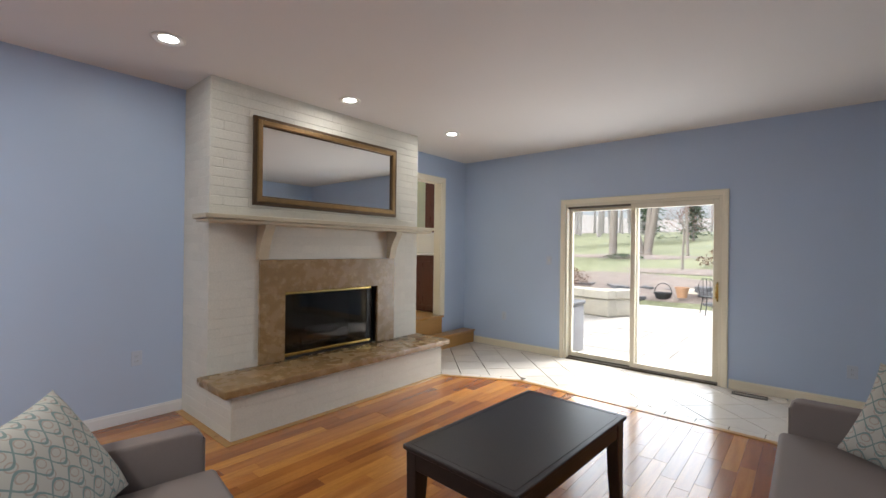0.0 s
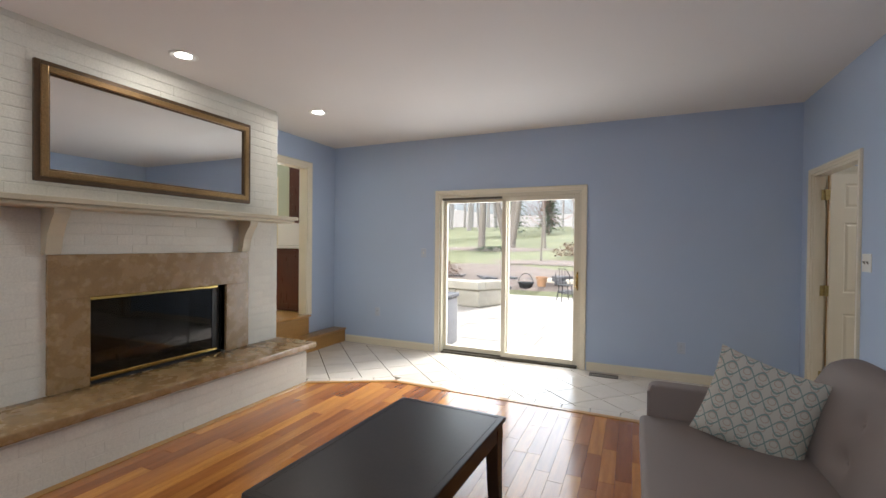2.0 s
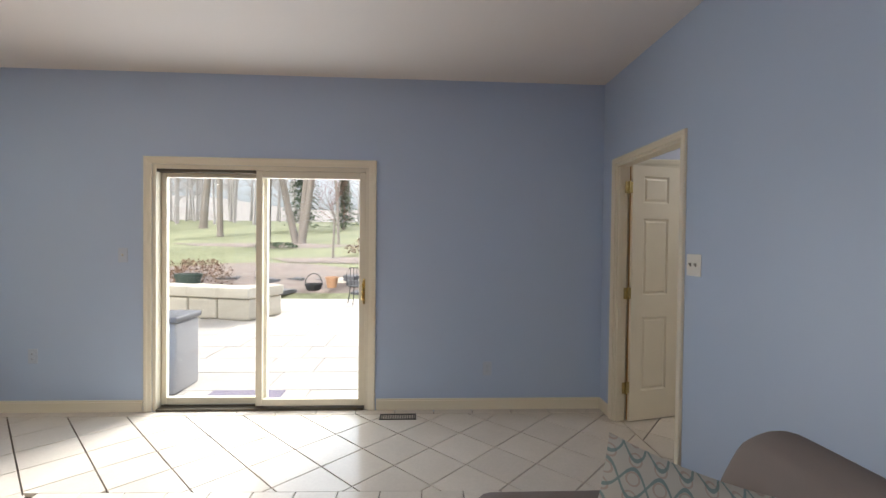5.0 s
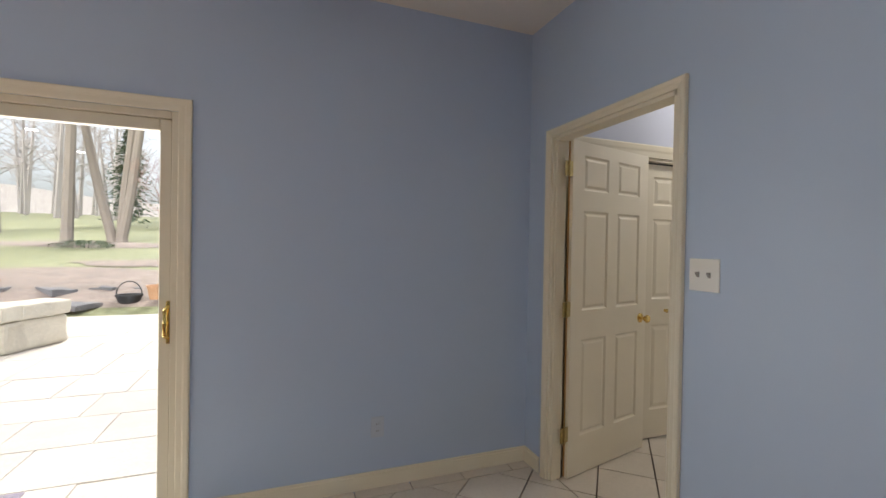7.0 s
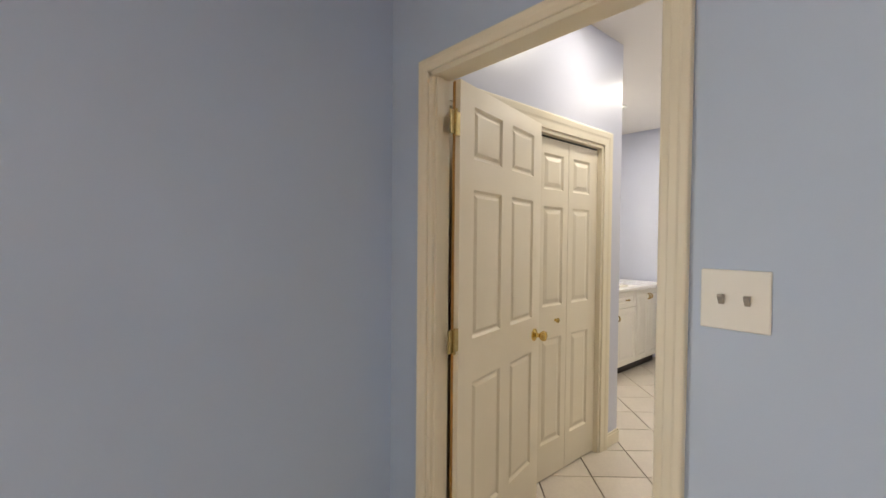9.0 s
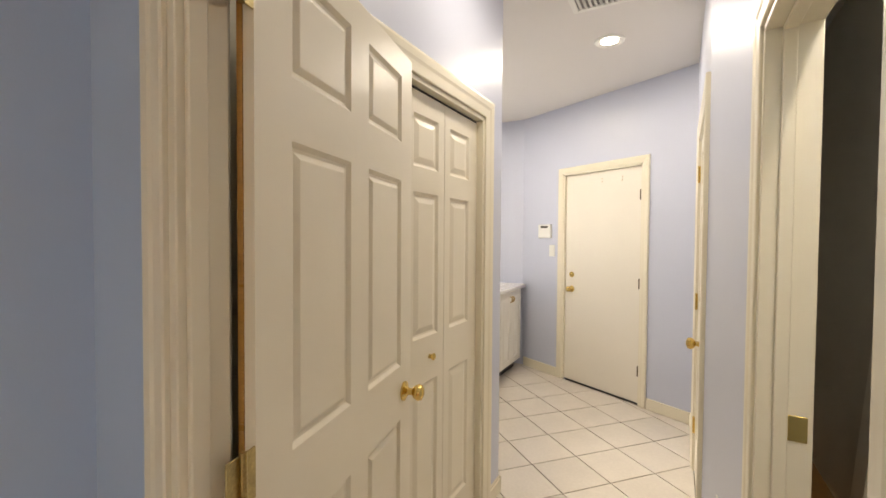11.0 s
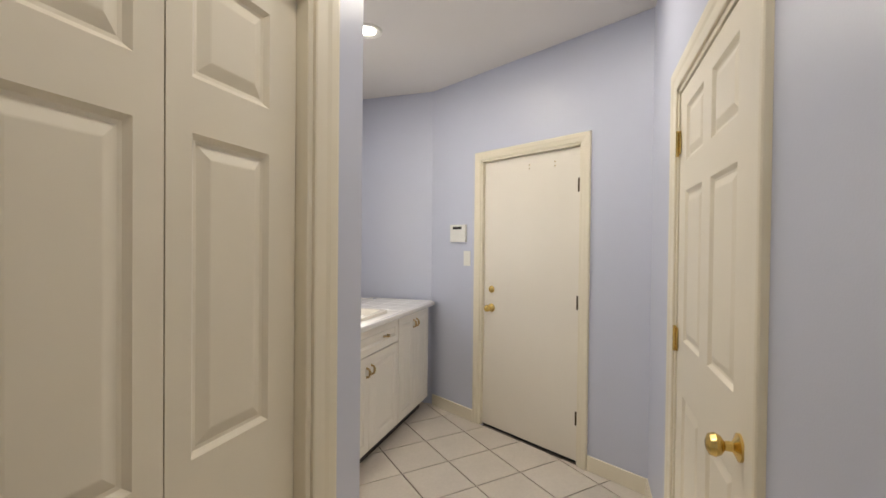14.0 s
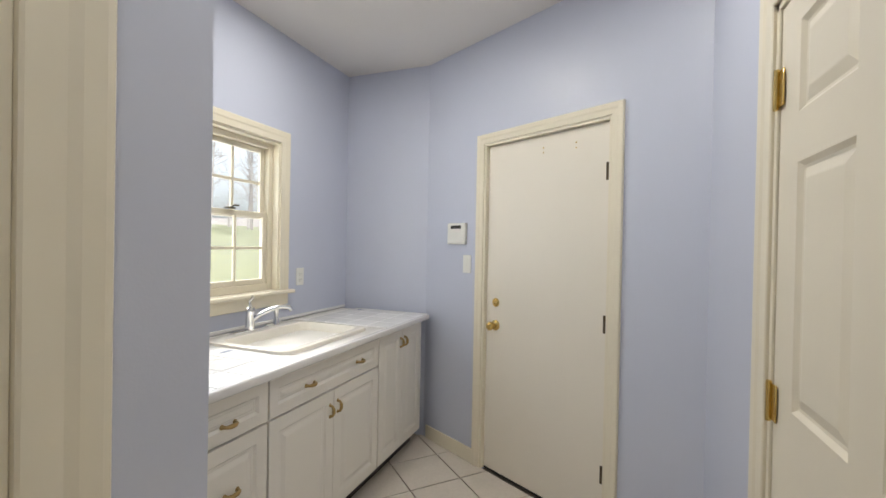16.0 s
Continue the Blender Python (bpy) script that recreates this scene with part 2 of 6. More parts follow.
def pillow_material():
    """Off-white linen printed with interlaced wavy teal bands and small brown rings."""
    mat = material("printed_linen", (0.46, 0.45, 0.40), 0.9, vary=0.04, scale=8, bump=0.25, bump_scale=500)
    nodes, link = mat.node_tree.nodes, mat.node_tree.links.new
    p = nodes["Principled BSDF"]
    base = p.inputs["Base Color"].links[0].from_socket
    co = [n for n in nodes if n.bl_idname == "ShaderNodeTexCoord"][0]
    sep = nodes.new("ShaderNodeSeparateXYZ")
    link(co.outputs["Object"], sep.inputs[0])

    def op(kind, a, b=0.0, c=0.0):
        n = nodes.new("ShaderNodeMath")
        n.operation = kind
        for k, s in enumerate((a, b, c)):
            if isinstance(s, (int, float)):
                n.inputs[k].default_value = s
            else:
                link(s, n.inputs[k])
        return n.outputs[0]

    x, z = sep.outputs["X"], sep.outputs["Z"]
    wave, pitch = 2 * math.pi / 0.125, 0.088
    half = op("MULTIPLY", op("SINE", op("MULTIPLY", x, wave)), 0.034)
    marks = []
    for sign in (1, -1):
        off = op("SUBTRACT", z, op("MULTIPLY", half, sign))
        cell = op("ABSOLUTE", op("SUBTRACT", op("FRACT", op("ADD", op("DIVIDE", off, pitch), 20.0)), 0.5))
        marks.append(op("LESS_THAN", cell, 0.055))
    teal = op("MAXIMUM", marks[0], marks[1])
    rx = op("MULTIPLY", op("SUBTRACT", op("FRACT", op("ADD", op("DIVIDE", x, 0.0625), 20.0)), 0.5), 0.0625)
    rz = op("MULTIPLY", op("SUBTRACT", op("FRACT", op("ADD", op("DIVIDE", z, pitch / 2), 20.25)), 0.5), pitch / 2)
    rad = op("SQRT", op("ADD", op("MULTIPLY", rx, rx), op("MULTIPLY", rz, rz)))
    ring = op("LESS_THAN", op("ABSOLUTE", op("SUBTRACT", rad, 0.015)), 0.0022)
    m1 = nodes.new("ShaderNodeMixRGB")
    m1.inputs[2].default_value = (0.34, 0.24, 0.20, 1)
    link(op("MULTIPLY", ring, 0.6), m1.inputs[0])
    link(base, m1.inputs[1])
    m2 = nodes.new("ShaderNodeMixRGB")
    m2.inputs[2].default_value = (0.13, 0.22, 0.22, 1)
    link(op("MULTIPLY", teal, 0.8), m2.inputs[0])
    link(m1.outputs[0], m2.inputs[1])
    link(m2.outputs[0], p.inputs["Base Color"])
    return mat


PILLOW = pillow_material()


# ---- mesh helpers ----
def box(bm, x0, y0, z0, x1, y1, z1, bevel=0.0, seg=1):
    """Adds a box between two corners, its edges rounded by bevel."""
    r = bmesh.ops.create_cube(bm, size=1.0)
    for v in r["verts"]:
        v.co = Vector(((x0 + x1) / 2 + v.co.x * (x1 - x0), (y0 + y1) / 2 + v.co.y * (y1 - y0), (z0 + z1) / 2 + v.co.z * (z1 - z0)))
    if bevel:
        edges = list({e for v in r["verts"] for e in v.link_edges})
        bmesh.ops.bevel(bm, geom=edges, offset=bevel, segments=seg, affect="EDGES", profile=0.5)
    return bm


def boxes(*rows, bevel=0.0, seg=1):
    bm = bmesh.new()
    for r in rows:
        box(bm, *r, bevel=bevel, seg=seg)
    return bm


def prism(points, lo, hi, axis="z"):
    """An outline of 2D points drawn out between lo and hi along an axis."""
    bm = bmesh.new()
    put = {"z": lambda a, b, c: (a, b, c), "x": lambda a, b, c: (c, a, b), "y": lambda a, b, c: (a, c, b)}[axis]
    low = [bm.verts.new(put(a, b, lo)) for a, b in points]
    high = [bm.verts.new(put(a, b, hi)) for a, b in points]
    n = len(points)
    bm.faces.new(low[::-1])
    bm.faces.new(high)
    for i in range(n):
        bm.faces.new((low[i], low[(i + 1) % n], high[(i + 1) % n], high[i]))
    bmesh.ops.recalc_face_normals(bm, faces=bm.faces)
    return bm


def lathe(profile, steps=24, m=None):
    """A turned shape from (radius, height) pairs, about z, then moved by m."""
    bm = bmesh.new()
    rings = []
    for r, h in profile:
        rings.append([bm.verts.new((r * math.cos(2 * math.pi * k / steps), r * math.sin(2 * math.pi * k / steps), h)) for k in range(steps)])
    for a, b in zip(rings, rings[1:]):
        for k in range(steps):
            bm.faces.new((a[k], a[(k + 1) % steps], b[(k + 1) % steps], b[k]))
    bm.faces.new(rings[0][::-1])
    bm.faces.new(rings[-1])
    if m is not None:
        bm.transform(m)
    bmesh.ops.recalc_face_normals(bm, faces=bm.faces)
    return bm


def tube(path, radii, steps=10):
    """A round bar along 3D points with a radius at each."""
    bm = bmesh.new()
    pts = [Vector(p) for p in path]
    rings = []
    for i, p in enumerate(pts):
        d = (pts[min(i + 1, len(pts) - 1)] - pts[max(i - 1, 0)]).normalized()
        a = d.cross(Vector((0, 0, 1)) if abs(d.z) < 0.9 else Vector((1, 0, 0))).normalized()
        b = d.cross(a)
        r = radii[i] if isinstance(radii, (list, tuple)) else radii
        rings.append([bm.verts.new(p + r * (math.cos(2 * math.pi * k / steps) * a + math.sin(2 * math.pi * k / steps) * b)) for k in range(steps)])
    for a, b in zip(rings, rings[1:]):
        for k in range(steps):
            bm.faces.new((a[k], a[(k + 1) % steps], b[(k + 1) % steps], b[k]))
    bm.faces.new(rings[0][::-1])
    bm.faces.new(rings[-1])
    bmesh.ops.recalc_face_normals(bm, faces=bm.faces)
    return bm


def data_of(name, bm, mat, smooth=False):
    mesh = bpy.data.meshes.new(name)
    bm.to_mesh(mesh)
    bm.free()
    mesh.materials.append(mat)
    if smooth:
        mesh.polygons.foreach_set("use_smooth", [True] * len(mesh.polygons))
        mesh.set_sharp_from_angle(angle=radians(38))
    return mesh


def part(name, bm, mat, parent=None, label="", smooth=False, m=None):
    """Links a bmesh as one mesh object under a thing or a part."""
    ob = new(name, data_of(name, bm, mat, smooth))
    ob.parent = parent
    if m is not None:
        ob.matrix_basis = m
    if label:
        ob["label"] = label
    return ob


def piece(name, mesh, parent, m):
    ob = new(name, mesh)
    ob.parent = parent
    ob.matrix_basis = m
    return ob


def thing(name, label, category, m=None, group=""):
    ob = new(name)
    ob.empty_display_size = 0.05
    if m is not None:
        ob.matrix_world = m
    return tagged(ob, label, category, group)


def setting(name, bm, mat, label="", category=""):
    return tagged(part(name, bm, mat), label, category, kind="structure")

# ---- large structure: living room ----
XL, XR, YS = -3.90, 1.49, 5.495      # left wall, right wall, slider wall
WT = 0.13
LX = XR + 0.085                                   # laundry side of the dividing wall
KY0, KY1, KZ0, KZ1 = 3.87, 4.935, 0.44, 2.39     # opening to the kitchen
DY0, DY1, DTOP = 4.385, 5.25, 2.04              # doorway to the laundry
SX0, SX1, STOP = -2.235, -0.487, 2.016           # sliding door opening

bm = boxes((XL - WT, YB - WT, -0.02, XL, 3.87, 2.9), (XL - WT, KY1, -0.02, XL, YS, 2.9), (XL - WT, KY0, KZ1, XL, KY1, 2.9),
           (XL - WT, KY0, -0.02, XL, KY1, 0.20))
setting("wall_west", bm, BLUE, "pale blue painted wall beside the brick fireplace", "wall")
bm = boxes((XL - WT, YS, -0.02, SX0, YS + 0.17, 2.9), (SX1, YS, -0.02, LX, YS + 0.17, 2.9), (SX0, YS, STOP, SX1, YS + 0.17, 2.9))
setting("wall_north", bm, BLUE, "pale blue painted wall around the sliding patio door", "wall")
bm = boxes((XR, YB, -0.02, LX, DY0, 2.9), (XR, DY1, -0.02, LX, YS, 2.9), (XR, DY0, DTOP, LX, DY1, 2.9))
setting("wall_east", bm, BLUE, "pale blue painted wall with a doorway to the laundry", "wall")
setting("wall_south", boxes((XL - WT, YB - WT, -0.02, LX, YB, 2.9)), BLUE, "plain pale blue painted wall", "wall")
setting("ceiling", boxes((XL - WT, YB - WT, CEIL, LX - 0.06, YS + 0.1, CEIL + 0.1)), CEILP, "flat off-white painted ceiling of the living room", "ceiling")
setting("subfloor", boxes((XL - WT, YB - WT, -0.2, LX, YS + 0.17, -0.022)), GROUT, "dark subfloor under boards and tiles", "floor")

# ---- large structure: laundry ----
LY0, LYC, LYW, LXB = 4.46, 5.43, 6.815, 5.79   # right wall, closet front, window wall, back wall
WX0, WX1, WZ0, WZ1 = 4.25, 5.035, 1.115, 2.055     # laundry window opening
CX0, CX1, CTOP = 1.73, 3.108, 2.03              # closet opening
GX, GY = 5.078, 4.791
G = Vector((0.54, 1.0)).normalized()           # along the angled wall


def on_g(s, off=0.0):
    """A point s metres along the angled wall, off metres into the room."""
    return Vector((GX, GY)) + s * G + off * Vector((-G.y, G.x))


GL0, GL1 = 0.055, 0.915                          # garage door opening along the angled wall
s0, s1 = (LY0 - 0.12 - GY) / G.y, (6.18 - GY) / G.y


def g_box(a, b, z0, z1, o0, o1, bevel=0.0):
    """A box along the angled wall, from a to b, standing off it from o0 to o1."""
    bm = boxes((a, o0, z0, b, o1, z1), bevel=bevel)
    bm.transform(Matrix(((G.x, -G.y, 0, GX), (G.y, G.x, 0, GY), (0, 0, 1, 0), (0, 0, 0, 1))))
    return bm


def merged(*bms):
    out = bmesh.new()
    for b in bms:
        mesh = bpy.data.meshes.new("tmp")
        b.to_mesh(mesh)
        b.free()
        out.from_mesh(mesh)
        bpy.data.meshes.remove(mesh)
    return out


bm = merged(g_box(s0, GL0, -0.02, 2.9, -0.13, 0), g_box(GL1, s1, -0.02, 2.9, -0.13, 0), g_box(GL0, GL1, 2.072, 2.9, -0.13, 0))
setting("wall_garage", bm, LAV, "pale lavender blue angled wall around the garage door", "wall")
setting("wall_laundry_back", boxes((LXB, 6.10, -0.02, LXB + 0.13, LYW + 0.16, 2.9)), LAV, "pale lavender blue wall behind the laundry counter", "wall")
bm = boxes((3.2, LYW, -0.02, WX0, LYW + 0.16, 2.9), (WX1, LYW, -0.02, LXB, LYW + 0.16, 2.9), (WX0, LYW, WZ1, WX1, LYW + 0.16, 2.9),
           (WX0, LYW, -0.02, WX1, LYW + 0.16, WZ0))
setting("wall_laundry_window", bm, LAV, "pale lavender blue wall around the laundry window", "wall")
bm = boxes((LX, LYC, -0.02, CX0, LYC + 0.12, 2.9), (CX1, LYC, -0.02, 3.35, LYC + 0.12, 2.9), (CX0, LYC, CTOP, CX1, LYC + 0.12, 2.9),
           (3.22, LYC + 0.12, -0.02, 3.35, LYW, 2.9), (LX, LYC + 0.67, -0.02, 3.22, LYC + 0.77, 2.9))
setting("wall_closet", bm, LAV, "pale lavender blue wall around the bifold closet", "wall")
C2X0, C2X1 = 3.31, 4.165                        # second closet door in the right-hand wall
SX_A, SX_B, SY0, STTOP = 1.74, 2.595, 4.365, 2.02    # open doorway to a side room in the same wall
bm = merged(boxes((LX, SY0 - 0.12, -0.02, SX_A, SY0, 2.9), (SX_A, SY0 - 0.12, STTOP, SX_B, SY0, 2.9)),
            prism([(SX_B, SY0 - 0.12), (C2X0, LY0 - 0.12), (C2X0, LY0), (3.223, LY0), (2.665, SY0), (SX_B, SY0)], -0.02, 2.9),
            boxes((C2X1, LY0 - 0.12, -0.02, 5.1, LY0, 2.9), (C2X0, LY0 - 0.12, 2.04, C2X1, LY0, 2.9)))
setting("wall_laundry_south", bm, LAV, "pale lavender blue wall with a panelled door", "wall")
setting("ceiling_laundry", boxes((LX - 0.06, LY0 - 0.3, CEIL, LXB + 0.2, LYW + 0.2, CEIL + 0.1)), CEILP, "flat white painted laundry ceiling", "ceiling")
setting("subfloor_laundry", boxes((LX, SY0 - 0.118, -0.2, LXB + 0.2, LYW + 0.16, -0.022)), GROUT, "dark subfloor under the laundry tiles", "floor")
setting("closet_back", boxes((C2X0 - 0.2, LY0 - 0.24, -0.02, 4.9, LY0 - 0.18, 2.9)), LAV, "plain wall inside a closet", "wall")
# the side room behind the open doorway
setting("wall_side_room", merged(boxes((LX, 3.66, -0.02, 4.95, 3.78, 2.9), (4.9, 3.78, -0.02, 5.0, LY0 - 0.12, 2.9))), STAIRW, "plain grey beige side room wall in shade", "wall")
setting("ceiling_side_room", boxes((LX, 3.6, CEIL, 5.0, LY0 - 0.3, CEIL + 0.1)), CEILP, "plain ceiling of the side room", "ceiling")
setting("floor_side_room", boxes((LX, 3.6, -0.2, 5.0, SY0 - 0.12, -0.006)), OAK, "wooden floor of the side room", "floor")
board = thing("leaning_board", "cream painted board leaning in the dim side room", "board")
part("plank", prism([(3.80, 0.0), (3.94, 0.0), (3.54, 1.55), (3.41, 1.55)], 3.782, 3.806, "y"), CREAM, board)


# ---- trim ----
def swept(lo, hi, z0, top, w):
    """A mitred moulding round three sides of an opening: x along the wall, z up, y out of the wall."""
    prof = [(0, -0.001), (0, 0.010), (0.004, 0.0125), (w * 0.45, 0.0145), (w * 0.60, 0.0182), (w * 0.86, 0.0198), (w * 0.96, 0.0185), (w, 0.0145), (w, -0.001)]
    bm = bmesh.new()
    rings = []
    for side, end in ((0, 0), (0, 1), (1, 1), (1, 0)):
        ring = []
        for o, t in prof:
            x = hi + o if side else lo - o
            ring.append(bm.verts.new((x, t, top + o if end else z0)))
        rings.append(ring)
    for p, q in zip(rings, rings[1:]):
        for k in range(len(prof)):
            n = (k + 1) % len(prof)
            bm.faces.new((p[k], p[n], q[n], q[k]))
    bm.faces.new(rings[0])
    bm.faces.new(rings[-1][::-1])
    bmesh.ops.recalc_face_normals(bm, faces=bm.faces)
    return bm


def casing(name, horizontal, lo, hi, top, at, out, z0=0.0, w=0.072, label="cream painted moulded door casing"):
    """Casing round an opening along x or y, on the plane at, standing towards out (+1 or -1)."""
    bm = swept(lo, hi, z0, top, w)
    if horizontal == "x":
        bm.transform(Matrix(((1, 0, 0, 0), (0, out, 0, at), (0, 0, 1, 0), (0, 0, 0, 1))))
    else:
        bm.transform(Matrix(((0, out, 0, at), (1, 0, 0, 0), (0, 0, 1, 0), (0, 0, 0, 1))))
    bmesh.ops.recalc_face_normals(bm, faces=bm.faces)
    return setting(name, bm, CREAM, label, "door casing")


casing("trim_slider", "x", SX0, SX1, STOP, YS, -1, w=0.060, label="cream painted casing round the patio door")
casing("trim_doorway", "y", DY0, DY1, DTOP, XR, -1, w=0.046)
casing("trim_kitchen", "y", KY0 + 0.06, KY1, KZ1, XL, 1, z0=KZ0, w=0.068, label="cream painted casing round the kitchen opening")
casing("trim_closet", "x", CX0, CX1, CTOP, LYC, -1, w=0.092)
casing("trim_side_door", "x", SX_A, SX_B, STTOP, SY0, 1, w=0.072)
casing("trim_door_two", "x", C2X0, C2X1, 2.04, LY0, 1, w=0.085)


def jambs(name, rows):
    return setting(name, boxes(*rows, bevel=0.002), CREAM, "cream painted door jamb lining", "door frame")


J = 0.02
jambs("trim_jamb", [(XR - 0.002, DY0 - 0.001, 0, LX + 0.002, DY0 + J, DTOP), (XR - 0.002, DY1 - J, 0, LX + 0.002, DY1 + 0.001, DTOP), (XR - 0.002, DY0, DTOP - J, LX + 0.002, DY1, DTOP + 0.001),
                    (XR + 0.012, DY0 + J, 0, XR + 0.044, DY0 + J + 0.008, DTOP - J), (XR + 0.012, DY1 - J - 0.012, 0, XR + 0.044, DY1 - J, DTOP - J)])
jambs("trim_jamb_kitchen", [(XL - WT - 0.002, KY1 - J, KZ0, XL + 0.002, KY1 + 0.001, KZ1), (XL - WT - 0.002, KY0, KZ1 - J, XL + 0.002, KY1, KZ1 + 0.001)])
jambs("trim_jamb_closet", [(CX0, LYC - 0.003, 0, CX0 + J, LYC + 0.12, CTOP), (CX1 - J, LYC - 0.003, 0, CX1, LYC + 0.12, CTOP), (CX0, LYC - 0.003, CTOP - J, CX1, LYC + 0.12, CTOP)])
jambs("trim_jamb_two", [(C2X0, LY0 - 0.12, 0, C2X0 + J, LY0 + 0.003, 2.04), (C2X1 - J, LY0 - 0.12, 0, C2X1, LY0 + 0.003, 2.04), (C2X0, LY0 - 0.12, 2.02, C2X1, LY0 + 0.003, 2.04)])
jambs("trim_jamb_side_room", [(SX_A, SY0 - 0.124, 0, SX_A + J, SY0 + 0.003, STTOP), (SX_B - J, SY0 - 0.124, 0, SX_B, SY0 + 0.003, STTOP), (SX_A, SY0 - 0.124, STTOP - J, SX_B, SY0 + 0.003, STTOP),
                           (SX_B - J - 0.012, SY0 - 0.068, 0, SX_B - J, SY0 - 0.036, STTOP - J), (SX_A + J, SY0 - 0.068, STTOP - J - 0.012, SX_B - J, SY0 - 0.036, STTOP - J)])
# laundry side of the doorway: a slim casing on each side
setting("trim_doorway_laundry", merged(boxes((LX, DY1 - 0.004, 0, LX + 0.018, DY1 + 0.066, DTOP + 0.066), (LX, DY0 + 0.004, DTOP, LX + 0.018, DY1, DTOP + 0.066),
        (LX, SY0 + 0.002, 0, LX + 0.018, DY0 + 0.002, DTOP + 0.066), bevel=0.004)), CREAM, "cream painted casing on the laundry side", "door casing")
# garage door casing
bm = swept(GL0, GL1, 0, 2.072, 0.060)
bm.transform(Matrix(((G.x, -G.y, 0, GX), (G.y, G.x, 0, GY), (0, 0, 1, 0), (0, 0, 0, 1))))
bmesh.ops.recalc_face_normals(bm, faces=bm.faces)
bms = [bm, g_box(GL0, GL0 + 0.015, 0, 2.072, -0.13, 0.004), g_box(GL1 - 0.015, GL1, 0, 2.072, -0.13, 0.004), g_box(GL0 + 0.016, GL1 - 0.016, 2.057, 2.071, -0.13, 0.004)]
setting("trim_garage_door", merged(*bms), CREAM, "cream painted casing round the garage door", "door casing")

BH = 0.095


def base_x(x0, x1, y, out):
    p, q = sorted((y, y + out * 0.013))
    r, s = sorted((y, y + out * 0.008))
    return merged(boxes((x0, p, 0, x1, q, BH - 0.015), bevel=0.002), boxes((x0, r, BH - 0.02, x1, s, BH), bevel=0.002))


def base_y(y0, y1, x, out):
    p, q = sorted((x, x + out * 0.013))
    r, s = sorted((x, x + out * 0.008))
    return merged(boxes((p, y0, 0, q, y1, BH - 0.015), bevel=0.002), boxes((r, y0, BH - 0.02, s, y1, BH), bevel=0.002))


setting("baseboard", merged(base_x(-3.69, SX0 - 0.07, YS, -1), base_x(SX1 + 0.07, XR, YS, -1), base_y(DY1 + 0.074, YS - 0.013, XR, -1), base_y(YB, DY0 - 0.074, XR, -1)),
        CREAM, "cream painted baseboard along the tiled floor", "baseboard")
setting("baseboard_west", merged(base_y(YB, 1.52, XL, 1), base_x(XL + 0.02, XR - 0.02, YB, 1)), material("white_trim_paint", (0.72, 0.72, 0.72), 0.4), "white painted baseboard on the blue wall", "baseboard")
setting("baseboard_laundry", merged(g_box(s0, GL0 - 0.062, 0, BH, 0, 0.013, 0.003), g_box(GL1 + 0.062, (6.08 - GY) / G.y, 0, BH, 0, 0.013, 0.003), base_x(C2X1 + 0.087, 4.95, LY0, 1),
        base_x(CX1 + 0.094, 3.35, LYC, -1), base_y(LYC - 0.013, 6.1, 3.35, 1)), CREAM, "cream painted baseboard in the laundry", "baseboard")

# ---- kitchen beyond the steps ----
KX = -7.6
setting("floor_kitchen", boxes((KX, 1.6, 0.2, XL - WT, 7.2, KZ0)), OAK, "golden oak kitchen floor seen through the opening", "floor")
bm = boxes((KX - 0.12, 1.6, 0.2, KX, 3.9, 3.2), (KX - 0.12, 5.5, 0.2, KX, 7.2, 3.2), (KX - 0.12, 3.9, 0.2, KX, 5.5, 1.3), (KX - 0.12, 3.9, 2.6, KX, 5.5, 3.2),
           (KX, 5.72, 0.2, XL - WT, 5.84, 1.3), (KX, 5.72, 2.45, XL - WT, 5.84, 3.2), (-5.2, 5.72, 1.3, XL - WT, 5.84, 2.45), (KX, 1.5, 0.2, XL - WT, 1.6, 3.2))
setting("wall_kitchen", bm, GREENW, "sage green kitchen walls around bright windows", "wall")
setting("ceiling_kitchen", boxes((KX, 1.6, 2.95, XL - WT, 7.2, 3.05)), CEILP, "white kitchen ceiling", "ceiling")


def kitchen_cabinet(name, label, x0, x1, y0, y1, z0, z1, group):
    t = thing(name, label, "cabinet", pose(x0, y0, z0), group)
    w, d, h = x1 - x0, y1 - y0, z1 - z0
    part("body", boxes((0, 0.02, 0, w, d, h), bevel=0.003), CHERRY, t)
    part("door", boxes((0.01, 0, 0.03, w - 0.01, 0.02, h - 0.02), (0.07, -0.006, 0.1, w - 0.07, 0.0, h - 0.09), bevel=0.004), CHERRY, t)
    return t


kitchen_cabinet("base_cabinet", "dark cherry wood base cabinet on the kitchen floor", -4.60, -4.05, 5.05, 5.66, KZ0, 1.31, "kitchen cabinets")
kitchen_cabinet("wall_cabinet", "dark cherry wood wall cabinet above the counter", -4.565, -4.05, 5.28, 5.7, 1.68, 2.85, "kitchen wall cabinets")
tagged(part("kitchen_counter", boxes((-4.63, 5.02, 1.312, -4.04, 5.715, 1.35), bevel=0.006), CTILE), "white kitchen counter on dark cherry cabinets", "counter")


setting("backsplash", boxes((-5.19, 5.705, 1.35, -4.04, 5.719, 1.70)), CTILE, "white kitchen backsplash over the counter", "backsplash")


